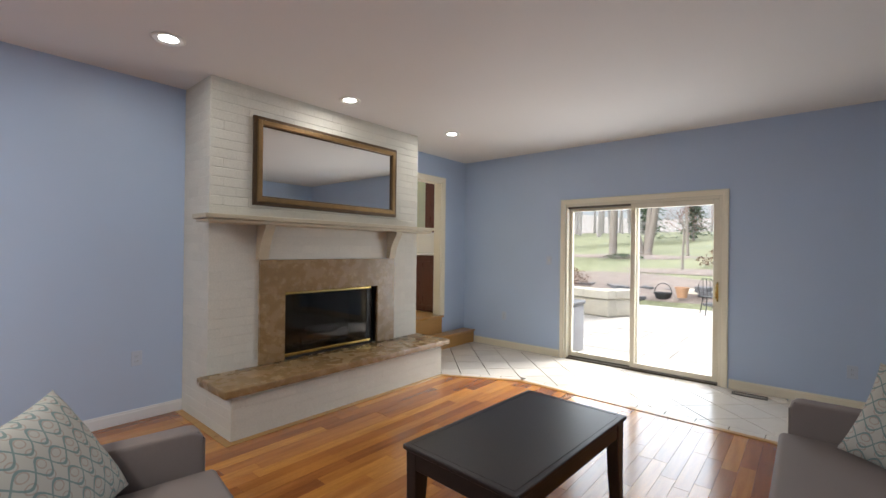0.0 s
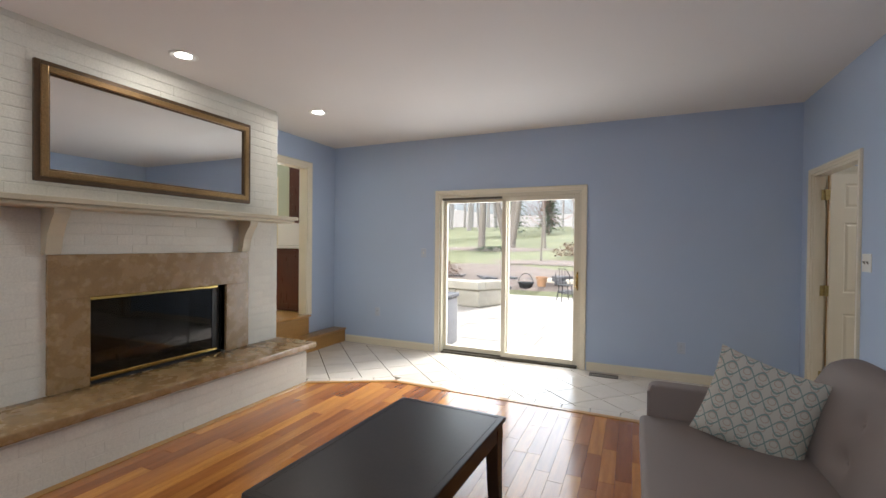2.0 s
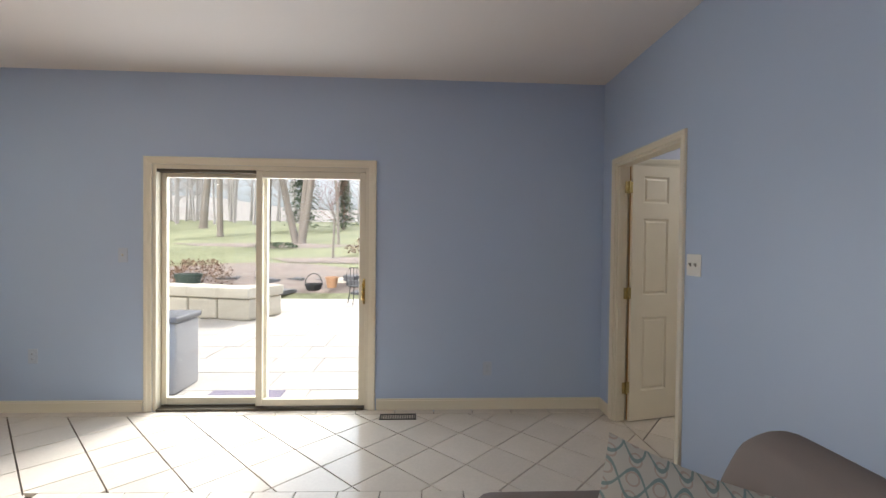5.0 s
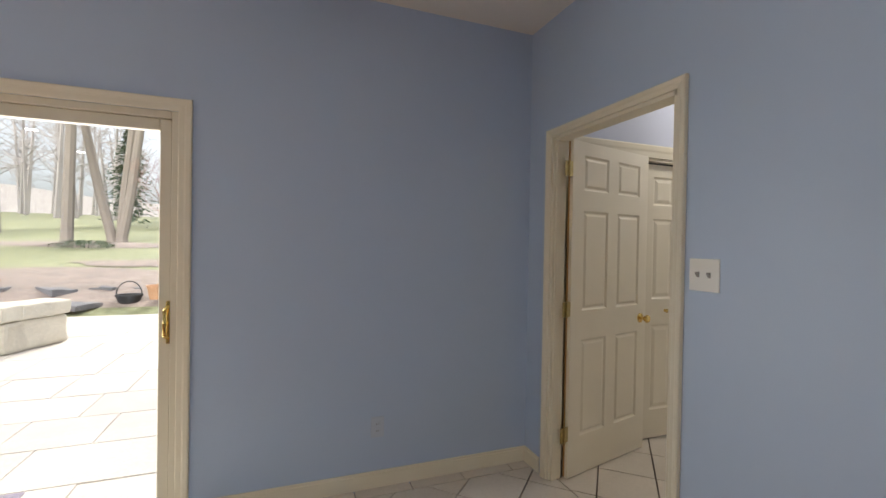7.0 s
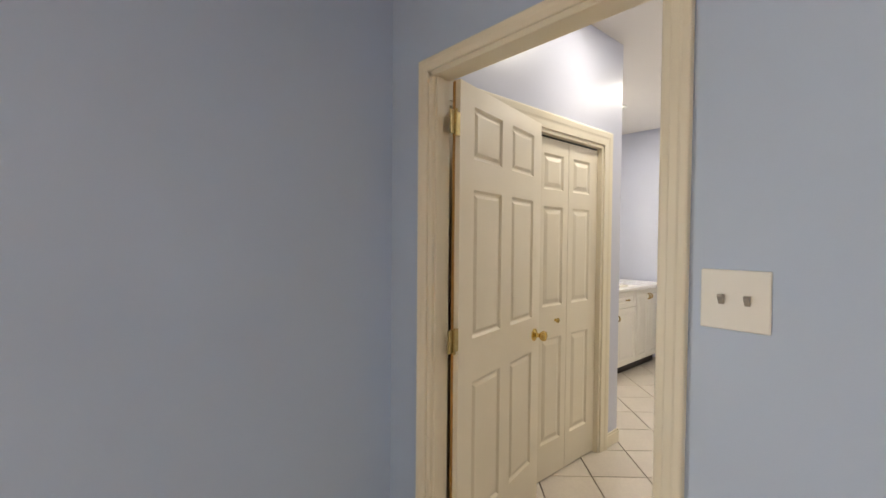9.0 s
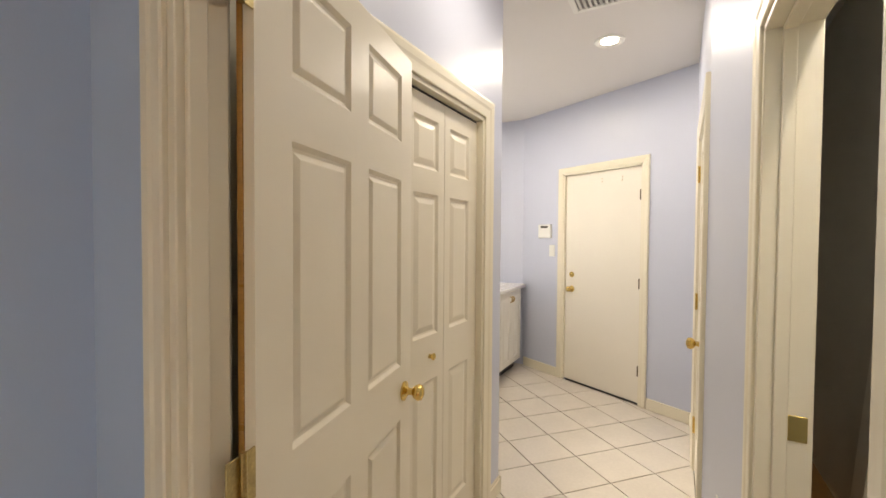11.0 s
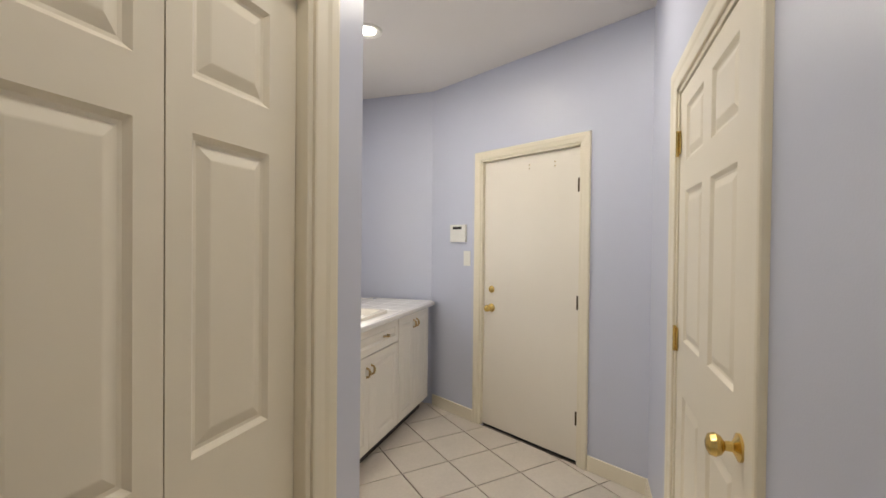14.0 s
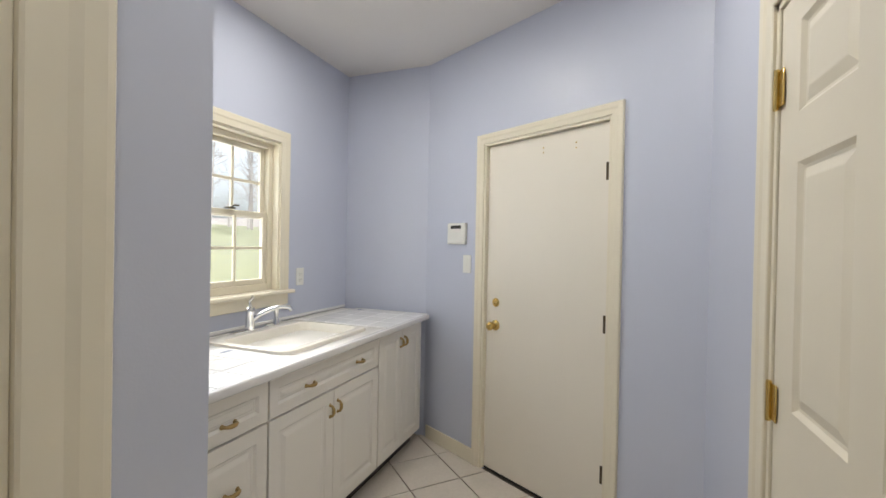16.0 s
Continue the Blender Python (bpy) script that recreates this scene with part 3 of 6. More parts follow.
def window_unit(name, label, along, lo, hi, z0, z1, at, cols, rows, group=""):
    """A sash window filling an opening: frame, bars and panes."""
    t = tagged(thing(name, label, "window", None, group), kind="structure")
    f = 0.045

    def b(a0, a1, c0, c1, d0, d1, bev=0.003):
        return boxes((a0, at + d0, c0, a1, at + d1, c1) if along == "x" else (at + d0, a0, c0, at + d1, a1, c1), bevel=bev)

    part("frame", merged(b(lo, lo + f, z0, z1, 0, 0.07), b(hi - f, hi, z0, z1, 0, 0.07), b(lo + f, hi - f, z0, z0 + f, 0, 0.07), b(lo + f, hi - f, z1 - f, z1, 0, 0.07)), VINYL, t)
    zm = (z0 + z1) / 2
    for k, (c0, c1, d) in enumerate(((z0 + f, zm + 0.02, 0.01), (zm - 0.02, z1 - f, 0.035))):
        a0, a1, s = lo + f, hi - f, 0.032
        sash = part("sash", merged(b(a0, a0 + s, c0, c1, d, d + 0.022), b(a1 - s, a1, c0, c1, d, d + 0.022), b(a0 + s, a1 - s, c0, c0 + s, d, d + 0.022), b(a0 + s, a1 - s, c1 - s, c1, d, d + 0.022)), VINYL, t)
        for i in range(1, cols):
            x = a0 + s + (a1 - a0 - 2 * s) * i / cols
            part("muntin", b(x - 0.009, x + 0.009, c0 + s, c1 - s, d + 0.002, d + 0.02), VINYL, sash)
        for j in range(1, rows):
            z = c0 + s + (c1 - c0 - 2 * s) * j / rows
            part("muntin", b(a0 + s, a1 - s, z - 0.009, z + 0.009, d + 0.004, d + 0.018), VINYL, sash)
        g = part("pane", b(a0 + s - 0.004, a1 - s + 0.004, c0 + s - 0.004, c1 - s + 0.004, d + 0.009, d + 0.013, 0), GLASS, sash)
        g.visible_shadow = False
    return t


window_unit("window_1", "white double-hung kitchen window, bright outside", "y", 3.9, 5.5, 1.3, 2.6, KX - 0.08, 3, 2)
window_unit("window_2", "white kitchen window beside dark cabinets", "x", -7.5, -5.2, 1.3, 2.45, 5.74, 3, 2)
window_unit("window_3", "cream double-hung laundry window with small panes", "x", WX0, WX1, WZ0, WZ1, LYW + 0.05, 3, 2)
# window casing, stool and apron in the laundry
bm = swept(WX0, WX1, WZ0, WZ1, 0.075)
bm.transform(Matrix(((1, 0, 0, 0), (0, -1, 0, LYW), (0, 0, 1, 0), (0, 0, 0, 1))))
bmesh.ops.recalc_face_normals(bm, faces=bm.faces)
bms = [bm]
bms += [boxes((WX0 - 0.1, LYW - 0.055, WZ0 - 0.022, WX1 + 0.1, LYW - 0.001, WZ0), bevel=0.006), boxes((WX0, LYW - 0.003, WZ0 - 0.015, WX1, LYW + 0.075, WZ0 + 0.002)), boxes((WX0 - 0.075, LYW - 0.016, WZ0 - 0.095, WX1 + 0.075, LYW, WZ0 - 0.022), bevel=0.003)]
bms += [boxes((WX0, LYW, WZ0, WX0 + 0.012, LYW + 0.055, WZ1)), boxes((WX1 - 0.012, LYW, WZ0, WX1, LYW + 0.055, WZ1)), boxes((WX0, LYW, WZ1 - 0.012, WX1, LYW + 0.055, WZ1))]
setting("trim_window", merged(*bms), CREAM, "cream painted window casing with a stool and apron", "window casing")


def pendant():
    t = thing("pendant_lamp", "brass pendant lamp with a yellow glass shade in the kitchen", "lamp", pose(-5.35, 5.05, 2.0))
    part("stem", lathe([(0.008, 0.16), (0.008, 0.97)], 10), BLACK, t)
    part("cap", lathe([(0.03, 0.15), (0.045, 0.12), (0.05, 0.10)], 16), BRASS, t, smooth=True)
    part("shade", lathe([(0.05, 0.10), (0.12, 0.06), (0.19, 0.0), (0.185, -0.002), (0.115, 0.05), (0.045, 0.09)], 28), material("amber_glass_shade", (0.75, 0.62, 0.22), 0.2), t, smooth=True)


pendant()

# ---- oak steps to the kitchen ----
def step(name, label, rows, nose):
    t = tagged(thing(name, label, "step"), kind="structure")
    part("riser", boxes(*rows, bevel=0.003), OAK, t)
    part("tread", boxes(*nose, bevel=0.009, seg=3), OAK, t, smooth=True)


step("step_lower", "golden oak step against the blue wall", [(XL + 0.001, 3.90, -0.01, -3.70, YS - 0.001, 0.165)], [(XL + 0.001, 3.90, 0.165, -3.675, YS - 0.001, 0.19)])
step("step_upper", "golden oak upper step at the kitchen opening", [(XL - 0.05, 3.90, 0.19, -3.86, 4.925, 0.415)], [(XL - WT, 3.90, 0.415, -3.84, 4.95, KZ0 + 0.002)])

# ---- chimney breast and fireplace ----
XB, XH = -3.366, -2.935
FY0, FY1 = 1.52, 3.86
OY0, OY1, OZ0, OZ1 = 2.163, 3.24, 0.40, 1.005
bm = boxes((XL, FY0 + 0.006, 0, XB - 0.006, OY0, CEIL), (XL, OY1, 0, XB - 0.006, FY1 - 0.006, CEIL), (XL, OY0, OZ1, XB - 0.006, OY1, CEIL), (XL, OY0, 0, XB - 0.006, OY1, 0.335))
breast = setting("chimney_breast", bm, MORTAR, "cream painted brick chimney breast with a raised hearth", "fireplace wall")
hearth_base = setting("hearth_base", boxes((XB - 0.03, FY0 + 0.006, 0, XH - 0.006, 3.83 - 0.006, 0.333)), MORTAR, "cream painted brick base of the raised hearth", "hearth")
tagged(part("hearth_slab", boxes((XB - 0.01, 1.445, 0.335, -2.868, 3.905, 0.395), bevel=0.012, seg=3), MARBLE, smooth=True), "polished brown marble hearth slab on painted brick", "hearth")
setting("firebox", merged(boxes((XL + 0.02, OY0 - 0.03, 0.335, XL + 0.05, OY1 + 0.03, OZ1), (XL + 0.05, OY0 - 0.03, OZ0, XB - 0.05, OY0 + 0.001, OZ1),
        (XL + 0.05, OY1 - 0.001, OZ0, XB - 0.05, OY1 + 0.03, OZ1), (XL + 0.05, OY0, 0.34, XB - 0.05, OY1, OZ0), (XL + 0.05, OY0, OZ1 - 0.003, XB - 0.05, OY1, OZ1 + 0.03))), FIRECL, "sooty dark firebox", "firebox")
sur = thing("fireplace_surround", "brown fossil marble fireplace surround", "fireplace surround")
for y0, y1, z0, z1 in ((1.925, OY0, 0.396, 1.005), (OY1, 3.485, 0.396, 1.005), (1.925, 3.485, 1.005, 1.297)):
    part("marble_slab", boxes((XB - 0.08, y0, z0, XB + 0.022, y1, z1), bevel=0.003), MARBLE, sur)
fs = thing("fireplace_screen", "smoked glass fireplace doors in a brass-trimmed frame", "fireplace screen")
gx = XB - 0.045
part("rail", boxes((gx - 0.02, OY0 + 0.01, OZ1 - 0.03, gx + 0.012, OY1 - 0.05, OZ1 - 0.006), bevel=0.003), BRASS, fs, "brass top rail")
part("rail", boxes((gx - 0.02, OY0 + 0.01, OZ0 + 0.012, gx + 0.012, OY1 - 0.05, OZ0 + 0.038), bevel=0.003), BRASS, fs, "brass bottom rail")
part("stile", boxes((gx - 0.02, OY0 + 0.004, OZ0 + 0.002, gx + 0.006, OY0 + 0.022, OZ1 - 0.004)), BRASS, fs, "brass stile")
part("stile", boxes((gx - 0.02, OY1 - 0.10, OZ0 + 0.002, gx + 0.006, OY1 - 0.035, OZ1 - 0.004)), BLACK, fs, "black stile")
for y0, y1 in ((OY0 + 0.023, 2.655), (2.66, OY1 - 0.101)):
    part("glass_door", boxes((gx - 0.006, y0, OZ0 + 0.04, gx, y1, OZ1 - 0.032)), SMOKE, fs, "smoked glass door")
lg = thing("fireplace_logs", "charred gas logs on a black grate in the firebox", "logs", pose(-3.62, 2.7, OZ0))
part("grate", boxes(*[(-0.13, -0.32 + k * 0.09, 0.0, 0.13, -0.305 + k * 0.09, 0.05) for k in range(8)]), BLACK, lg)
for k, (x, z, r, a) in enumerate(((-0.06, 0.095, 0.05, 4), (0.06, 0.09, 0.045, -5), (0.0, 0.17, 0.042, 10))):
    part("log", tube([(x - 0.02, -0.34 + 0.1 * k, z), (x + 0.01, -0.1, z + 0.012), (x, 0.12, z - 0.005), (x + 0.02, 0.36 - 0.08 * k, z + 0.01)], [r * 0.85, r, r * 1.05, r * 0.8], 12), LOGM, lg, smooth=True)

mt = thing("mantel_shelf", "limestone coloured mantel shelf on two tapered corbels", "mantel")
part("shelf", boxes((XB - 0.01, 1.40, 1.618, XB + 0.255, 3.90, 1.652), bevel=0.005, seg=2), MANTEL, mt)
part("moulding", boxes((XB - 0.01, 1.425, 1.590, XB + 0.23, 3.875, 1.619), bevel=0.01, seg=3), MANTEL, mt, smooth=True)
for y in (1.90, 3.38):
    part("corbel", prism([(XB - 0.005, 1.59), (XB + 0.16, 1.59), (XB + 0.155, 1.555), (XB + 0.115, 1.50), (XB + 0.075, 1.42), (XB + 0.058, 1.34), (XB + 0.045, 1.300), (XB - 0.005, 1.300)], y, y + 0.085, "y"), MANTEL, mt)

# mirror over the mantel
mr = thing("wall_mirror", "wide mirror in antique gold and bronze frame above the mantel", "mirror")
MY0, MY1, MZ0, MZ1 = 1.855, 3.492, 1.760, 2.517


def picture_frame(o, w, x0, x1, mat, name):
    a, b, c, d = MY0 + o, MY1 - o, MZ0 + o, MZ1 - o
    part(name, merged(boxes((x0, a, c, x1, a + w, d), bevel=0.006, seg=2), boxes((x0, b - w, c, x1, b, d), bevel=0.006, seg=2), boxes((x0, a + w * 0.9, c, x1, b - w * 0.9, c + w), bevel=0.006, seg=2),
                      boxes((x0, a + w * 0.9, d - w, x1, b - w * 0.9, d), bevel=0.006, seg=2)), mat, mr)


picture_frame(0.0, 0.035, XB + 0.002, XB + 0.030, DARKF, "outer_frame")
picture_frame(0.03, 0.042, XB + 0.002, XB + 0.042, GOLDF, "gold_frame")
picture_frame(0.068, 0.016, XB + 0.002, XB + 0.026, DARKF, "inner_frame")
part("mirror_glass", boxes((XB + 0.004, MY0 + 0.075, MZ0 + 0.075, XB + 0.014, MY1 - 0.075, MZ1 - 0.075)), MIRROR, mr, "clear mirror glass")


# ---- lamps in the ceilings ----
def can_light(x, y):
    t = thing("recessed_light", "white recessed ceiling light, switched on, seen or added for fill", "ceiling light", pose(x, y, CEIL), "recessed lights")
    part("trim_ring", lathe([(0.098, -0.001), (0.098, -0.005), (0.088, -0.010), (0.078, -0.008), (0.066, -0.004), (0.056, -0.001)], 36), WHITEP, t, smooth=True)
    part("diffuser", lathe([(0.0555, -0.001), (0.0555, -0.0035), (0.04, -0.0055), (0.0001, -0.006)], 36), LAMPON, t, "glowing white lamp")
    return t


# Fittings also stand at the three unseen lamps added for fill.
for x, y in CANS_AND_FILL:
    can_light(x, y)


# ---- doors ----
def ring_panel(x0, z0, x1, z1, t, slope=0.040):
    """A raised and fielded panel, both faces, that fills an opening in a leaf of thickness t."""
    bm = bmesh.new()
    for face, s in ((0.0, 1), (t, -1)):
        prev = None
        for inset, depth in ((0.0, 0.0), (0.010, 0.009), (0.017, 0.010), (slope, 0.0025), (slope + 0.003, 0.002)):
            y = face + s * depth
            ring = [bm.verts.new(p) for p in ((x0 + inset, y, z0 + inset), (x1 - inset, y, z0 + inset), (x1 - inset, y, z1 - inset), (x0 + inset, y, z1 - inset))]
            if prev:
                for k in range(4):
                    bm.faces.new((prev[k], prev[(k + 1) % 4], ring[(k + 1) % 4], ring[k]))
            prev = ring
        bm.faces.new(prev)
    bmesh.ops.recalc_face_normals(bm, faces=bm.faces)
    return bm


def panelled(parent, w, h, t, cols, rows, mat, slope=0.040):
    """Stiles, rails and raised panels; cols are (x0, x1), rows are (z0, z1) of the openings."""
    bms = []
    xs = [0.0] + [v for c in cols for v in c] + [w]
    for a, b in zip(xs[0::2], xs[1::2]):
        bms.append(boxes((a, 0, 0, b, t, h)))
    zs = [0.0] + [v for r in rows for v in r] + [h]
    for c0, c1 in cols:
        for a, b in zip(zs[0::2], zs[1::2]):
            bms.append(boxes((c0, 0, a, c1, t, b)))
    part("frame", merged(*bms), mat, parent)
    for c0, c1 in cols:
        for a, b in rows:
            part("panel", ring_panel(c0, a, c1, b, t, slope), mat, parent)


def knob(parent, x, y, z, out):
    """A turned brass door knob on a round rose; out is +1 or -1 along y."""
    m = Matrix.Translation((x, y, z)) @ pose(0, 0, 0, -90 * out, 0, 0)
    part("knob", lathe([(0.032, 0), (0.032, 0.006), (0.022, 0.010), (0.012, 0.016), (0.011, 0.032), (0.022, 0.040), (0.0275, 0.052), (0.024, 0.064), (0.012, 0.070), (0.001, 0.071)], 24, m), BRASS, parent, "polished brass knob", smooth=True)


def hinge(parent, m, mat=BRASS):
    part("hinge", merged(boxes((-0.001, -0.034, -0.045, 0.003, -0.003, 0.045), (-0.001, 0.003, -0.045, 0.003, 0.034, 0.045), bevel=0.001), tube([(0.006, 0, -0.05), (0.006, 0, 0.05)], 0.0065, 10)), mat, parent, "brass hinge", smooth=True, m=m)


ROWS6 = [(0.235, 0.82), (0.998, 1.605), (1.728, 1.94)]
# open door between the rooms, hung on the laundry side of the left jamb
odoor = tagged(thing("door_1", "open ivory six-panel door with brass knob and hinges", "door", pose(LX - 0.004, DY1 - J - 0.004, 0.008, 0, 0, 13.3)), kind="structure")
panelled(odoor, 0.785, 2.02, 0.035, [(0.105, 0.347), (0.447, 0.69)], ROWS6, DOORP, 0.030)
for ob in odoor.children:
    ob.matrix_basis = Matrix.Translation((0.022, -0.035, 0))
knob(odoor, 0.742, -0.035, 0.905, -1)
knob(odoor, 0.742, 0.0, 0.905, 1)
part("hinge_edge", boxes((0.019, -0.013, 0.004, 0.0218, -0.002, 2.015)), OAK, odoor, "bare wooden hinge edge")
for z in (0.27, 1.015, 1.845):
    hinge(odoor, Matrix.Translation((-0.016, -0.036, z)) @ pose(0, 0, 0, 0, 0, -90), HINGEB)

# second closet door in the right-hand wall, closed
d2 = tagged(thing("door_2", "closed ivory six-panel closet door with brass knob", "door", pose(C2X1 - J - 0.003, LY0 - 0.003, 0.01, 0, 0, 180)), kind="structure")
W2 = C2X1 - C2X0 - 2 * J - 0.006
panelled(d2, W2, 2.005, 0.035, [(0.11, W2 / 2 - 0.05), (W2 / 2 + 0.05, W2 - 0.11)], [(0.235, 0.845), (1.05, 1.612), (1.725, 1.93)], DOORP)
knob(d2, W2 - 0.052, 0.0, 0.94, -1)
for z in (0.28, 1.04, 1.81):
    hinge(d2, Matrix.Translation((-0.002, -0.004, z)) @ pose(0, 0, 0, 0, 0, -90))

# flat garage door
gd = tagged(thing("door_3", "closed flat ivory garage door with brass knob and deadbolt", "door", Matrix.Translation((*on_g(GL0 + 0.016, -0.022), 0.012)) @ Matrix.Rotation(math.atan2(G.y, G.x), 4, "Z")), kind="structure")
WG = GL1 - GL0 - 0.032
part("leaf", boxes((0, -0.04, 0, WG, 0, 2.042), bevel=0.002), material("warm_white_door_paint", (0.80, 0.745, 0.645), 0.4, vary=0.03, scale=3.0, bump=0.05, bump_scale=40), gd)
knob(gd, WG - 0.082, 0.0, 0.915, 1)
part("deadbolt", lathe([(0.027, 0), (0.026, 0.008), (0.016, 0.012), (0.012, 0.02), (0.001, 0.021)], 20, Matrix.Translation((WG - 0.082, 0, 1.058)) @ pose(0, 0, 0, -90, 0, 0)), BRASS, gd, "brass deadbolt", smooth=True)
for z in (0.278, 1.03, 1.795):
    hinge(gd, Matrix.Translation((-0.010, 0.004, z)) @ pose(0, 0, 0, 0, 0, 90), HINGED)
for x, z in ((0.20, 1.968), (0.20, 1.94), (0.41, 1.972), (0.41, 1.945)):
    part("screw_hole", lathe([(0.005, 0), (0.004, 0.0015), (0.0005, 0.002)], 10, Matrix.Translation((x, 0, z)) @ pose(0, 0, 0, -90, 0, 0)), BRASS, gd, "small brass screw")
part("threshold", boxes((0, -0.10, -0.012, WG, -0.002, -0.004)), DARKV, gd, "dark threshold strip")

# bifold closet doors: four narrow leaves
bf = tagged(thing("door_4", "closed ivory bifold closet doors with raised panels", "door", pose(CX0 + J + 0.002, LYC + 0.03, 0.012)), kind="structure")
WL = (CX1 - CX0 - 2 * J - 0.010) / 4
for k in range(4):
    leaf = new("leaf")
    leaf.parent, leaf.matrix_basis = bf, pose(k * (WL + 0.002), 0, 0)
    panelled(leaf, WL - 0.001, 1.985, 0.03, [(0.05, WL - 0.089) if k % 2 else (0.085, WL - 0.052)], [(0.205, 0.825), (1.012, 1.594), (1.692, 1.898)], DOORP)
for x in (0.448, 0.882):
    part("bifold_knob", lathe([(0.010, 0), (0.007, 0.008), (0.014, 0.016), (0.015, 0.022), (0.008, 0.027), (0.001, 0.028)], 18, Matrix.Translation((x, 0, 0.925)) @ pose(0, 0, 0, 90, 0, 0)), BRASS, bf, "small brass knob", smooth=True)
part("track", boxes((0, 0.004, 1.988, CX1 - CX0 - 2 * J - 0.006, 0.03, 1.997)), DARKV, bf, "dark bifold track")
setting("strike_plate", boxes((SX_B - J - 0.003, SY0 - 0.112, 0.885, SX_B - J - 0.0005, SY0 - 0.07, 0.955), bevel=0.001), BRASS, "brass strike plate on the door jamb", "strike plate")

# ---- sliding patio door ----
sd = tagged(thing("door_5", "cream sliding glass patio door, closed, with brass handle", "sliding door"), kind="structure")
part("frame", boxes((SX0, YS + 0.003, 0, SX0 + 0.029, YS + 0.15, STOP), (SX1 - 0.029, YS + 0.003, 0, SX1, YS + 0.15, STOP), (SX0 + 0.029, YS + 0.003, STOP - 0.035, SX1 - 0.029, YS + 0.15, STOP), bevel=0.002), VINYL, sd)
part("sill_track", boxes((SX0 + 0.035, YS - 0.01, -0.015, SX1 - 0.035, YS + 0.15, 0.018), (SX0 + 0.035, YS + 0.062, 0.018, SX1 - 0.035, YS + 0.066, 0.03)), ALU, sd, "dark bronze sill track")


def sash(x0, x1, y, w, name):
    p = part(name, boxes((x0, y, 0.03, x0 + w, y + 0.04, STOP - 0.036), (x1 - w, y, 0.03, x1, y + 0.04, STOP - 0.036), (x0 + w, y, 0.03, x1 - w, y + 0.04, 0.085), (x0 + w, y, STOP - 0.095, x1 - w, y + 0.04, STOP - 0.036), bevel=0.004), VINYL, sd)
    g = part("pane", boxes((x0 + w - 0.005, y + 0.017, 0.08, x1 - w + 0.005, y + 0.022, STOP - 0.09)), GLASS, p, "clear glass pane")
    g.visible_shadow = False
    return p


XM = -1.381
part("head_track", boxes((SX0 + 0.030, YS + 0.012, STOP - 0.060, XM - 0.036, YS + 0.070, STOP - 0.0355)), ALU, sd, "dark bronze head track")
sash(SX0 + 0.030, XM + 0.04, YS + 0.075, 0.042, "fixed_panel")
slide = sash(XM - 0.035, SX1 - 0.030, YS + 0.02, 0.052, "sliding_panel")
part("handle", merged(boxes((-0.534, YS + 0.006, 0.885, -0.500, YS + 0.022, 1.095), bevel=0.004), tube([(-0.526, YS + 0.015, 0.91), (-0.534, YS - 0.02, 0.93), (-0.534, YS - 0.024, 0.99), (-0.534, YS - 0.02, 1.05), (-0.526, YS + 0.015, 1.07)], 0.009, 10)), BRASS, slide, "brass pull handle", smooth=True)

# ---- living room furniture ----
def grid_surface(fn, nu, nv):
    """A sheet from fn(u, v) -> point, u and v from 0 to 1."""
    bm = bmesh.new()
    vs = [[bm.verts.new(fn(i / nu, j / nv)) for j in range(nv + 1)] for i in range(nu + 1)]
    for i in range(nu):
        for j in range(nv):
            bm.faces.new((vs[i][j], vs[i + 1][j], vs[i + 1][j + 1], vs[i][j + 1]))
    return bm


def puffed(x0, y0, z0, x1, y1, z1, r, dome=0.012):
    """An upholstered block: rounded edges and a slightly domed top."""
    bm = boxes((x0, y0, z0, x1, y1, z1), bevel=r, seg=4)
    bmesh.ops.subdivide_edges(bm, edges=[e for e in bm.edges if e.calc_length() > 0.25], cuts=5, use_grid_fill=True)
    for v in bm.verts:
        u, w = (v.co.x - x0) / (x1 - x0) * 2 - 1, (v.co.y - y0) / (y1 - y0) * 2 - 1
        if v.co.z > (z0 + z1) / 2:
            v.co.z += dome * max(0, 1 - u ** 4) * max(0, 1 - w ** 4) + 0.002 * math.sin(23 * v.co.x) * math.sin(17 * v.co.y)
    return bm


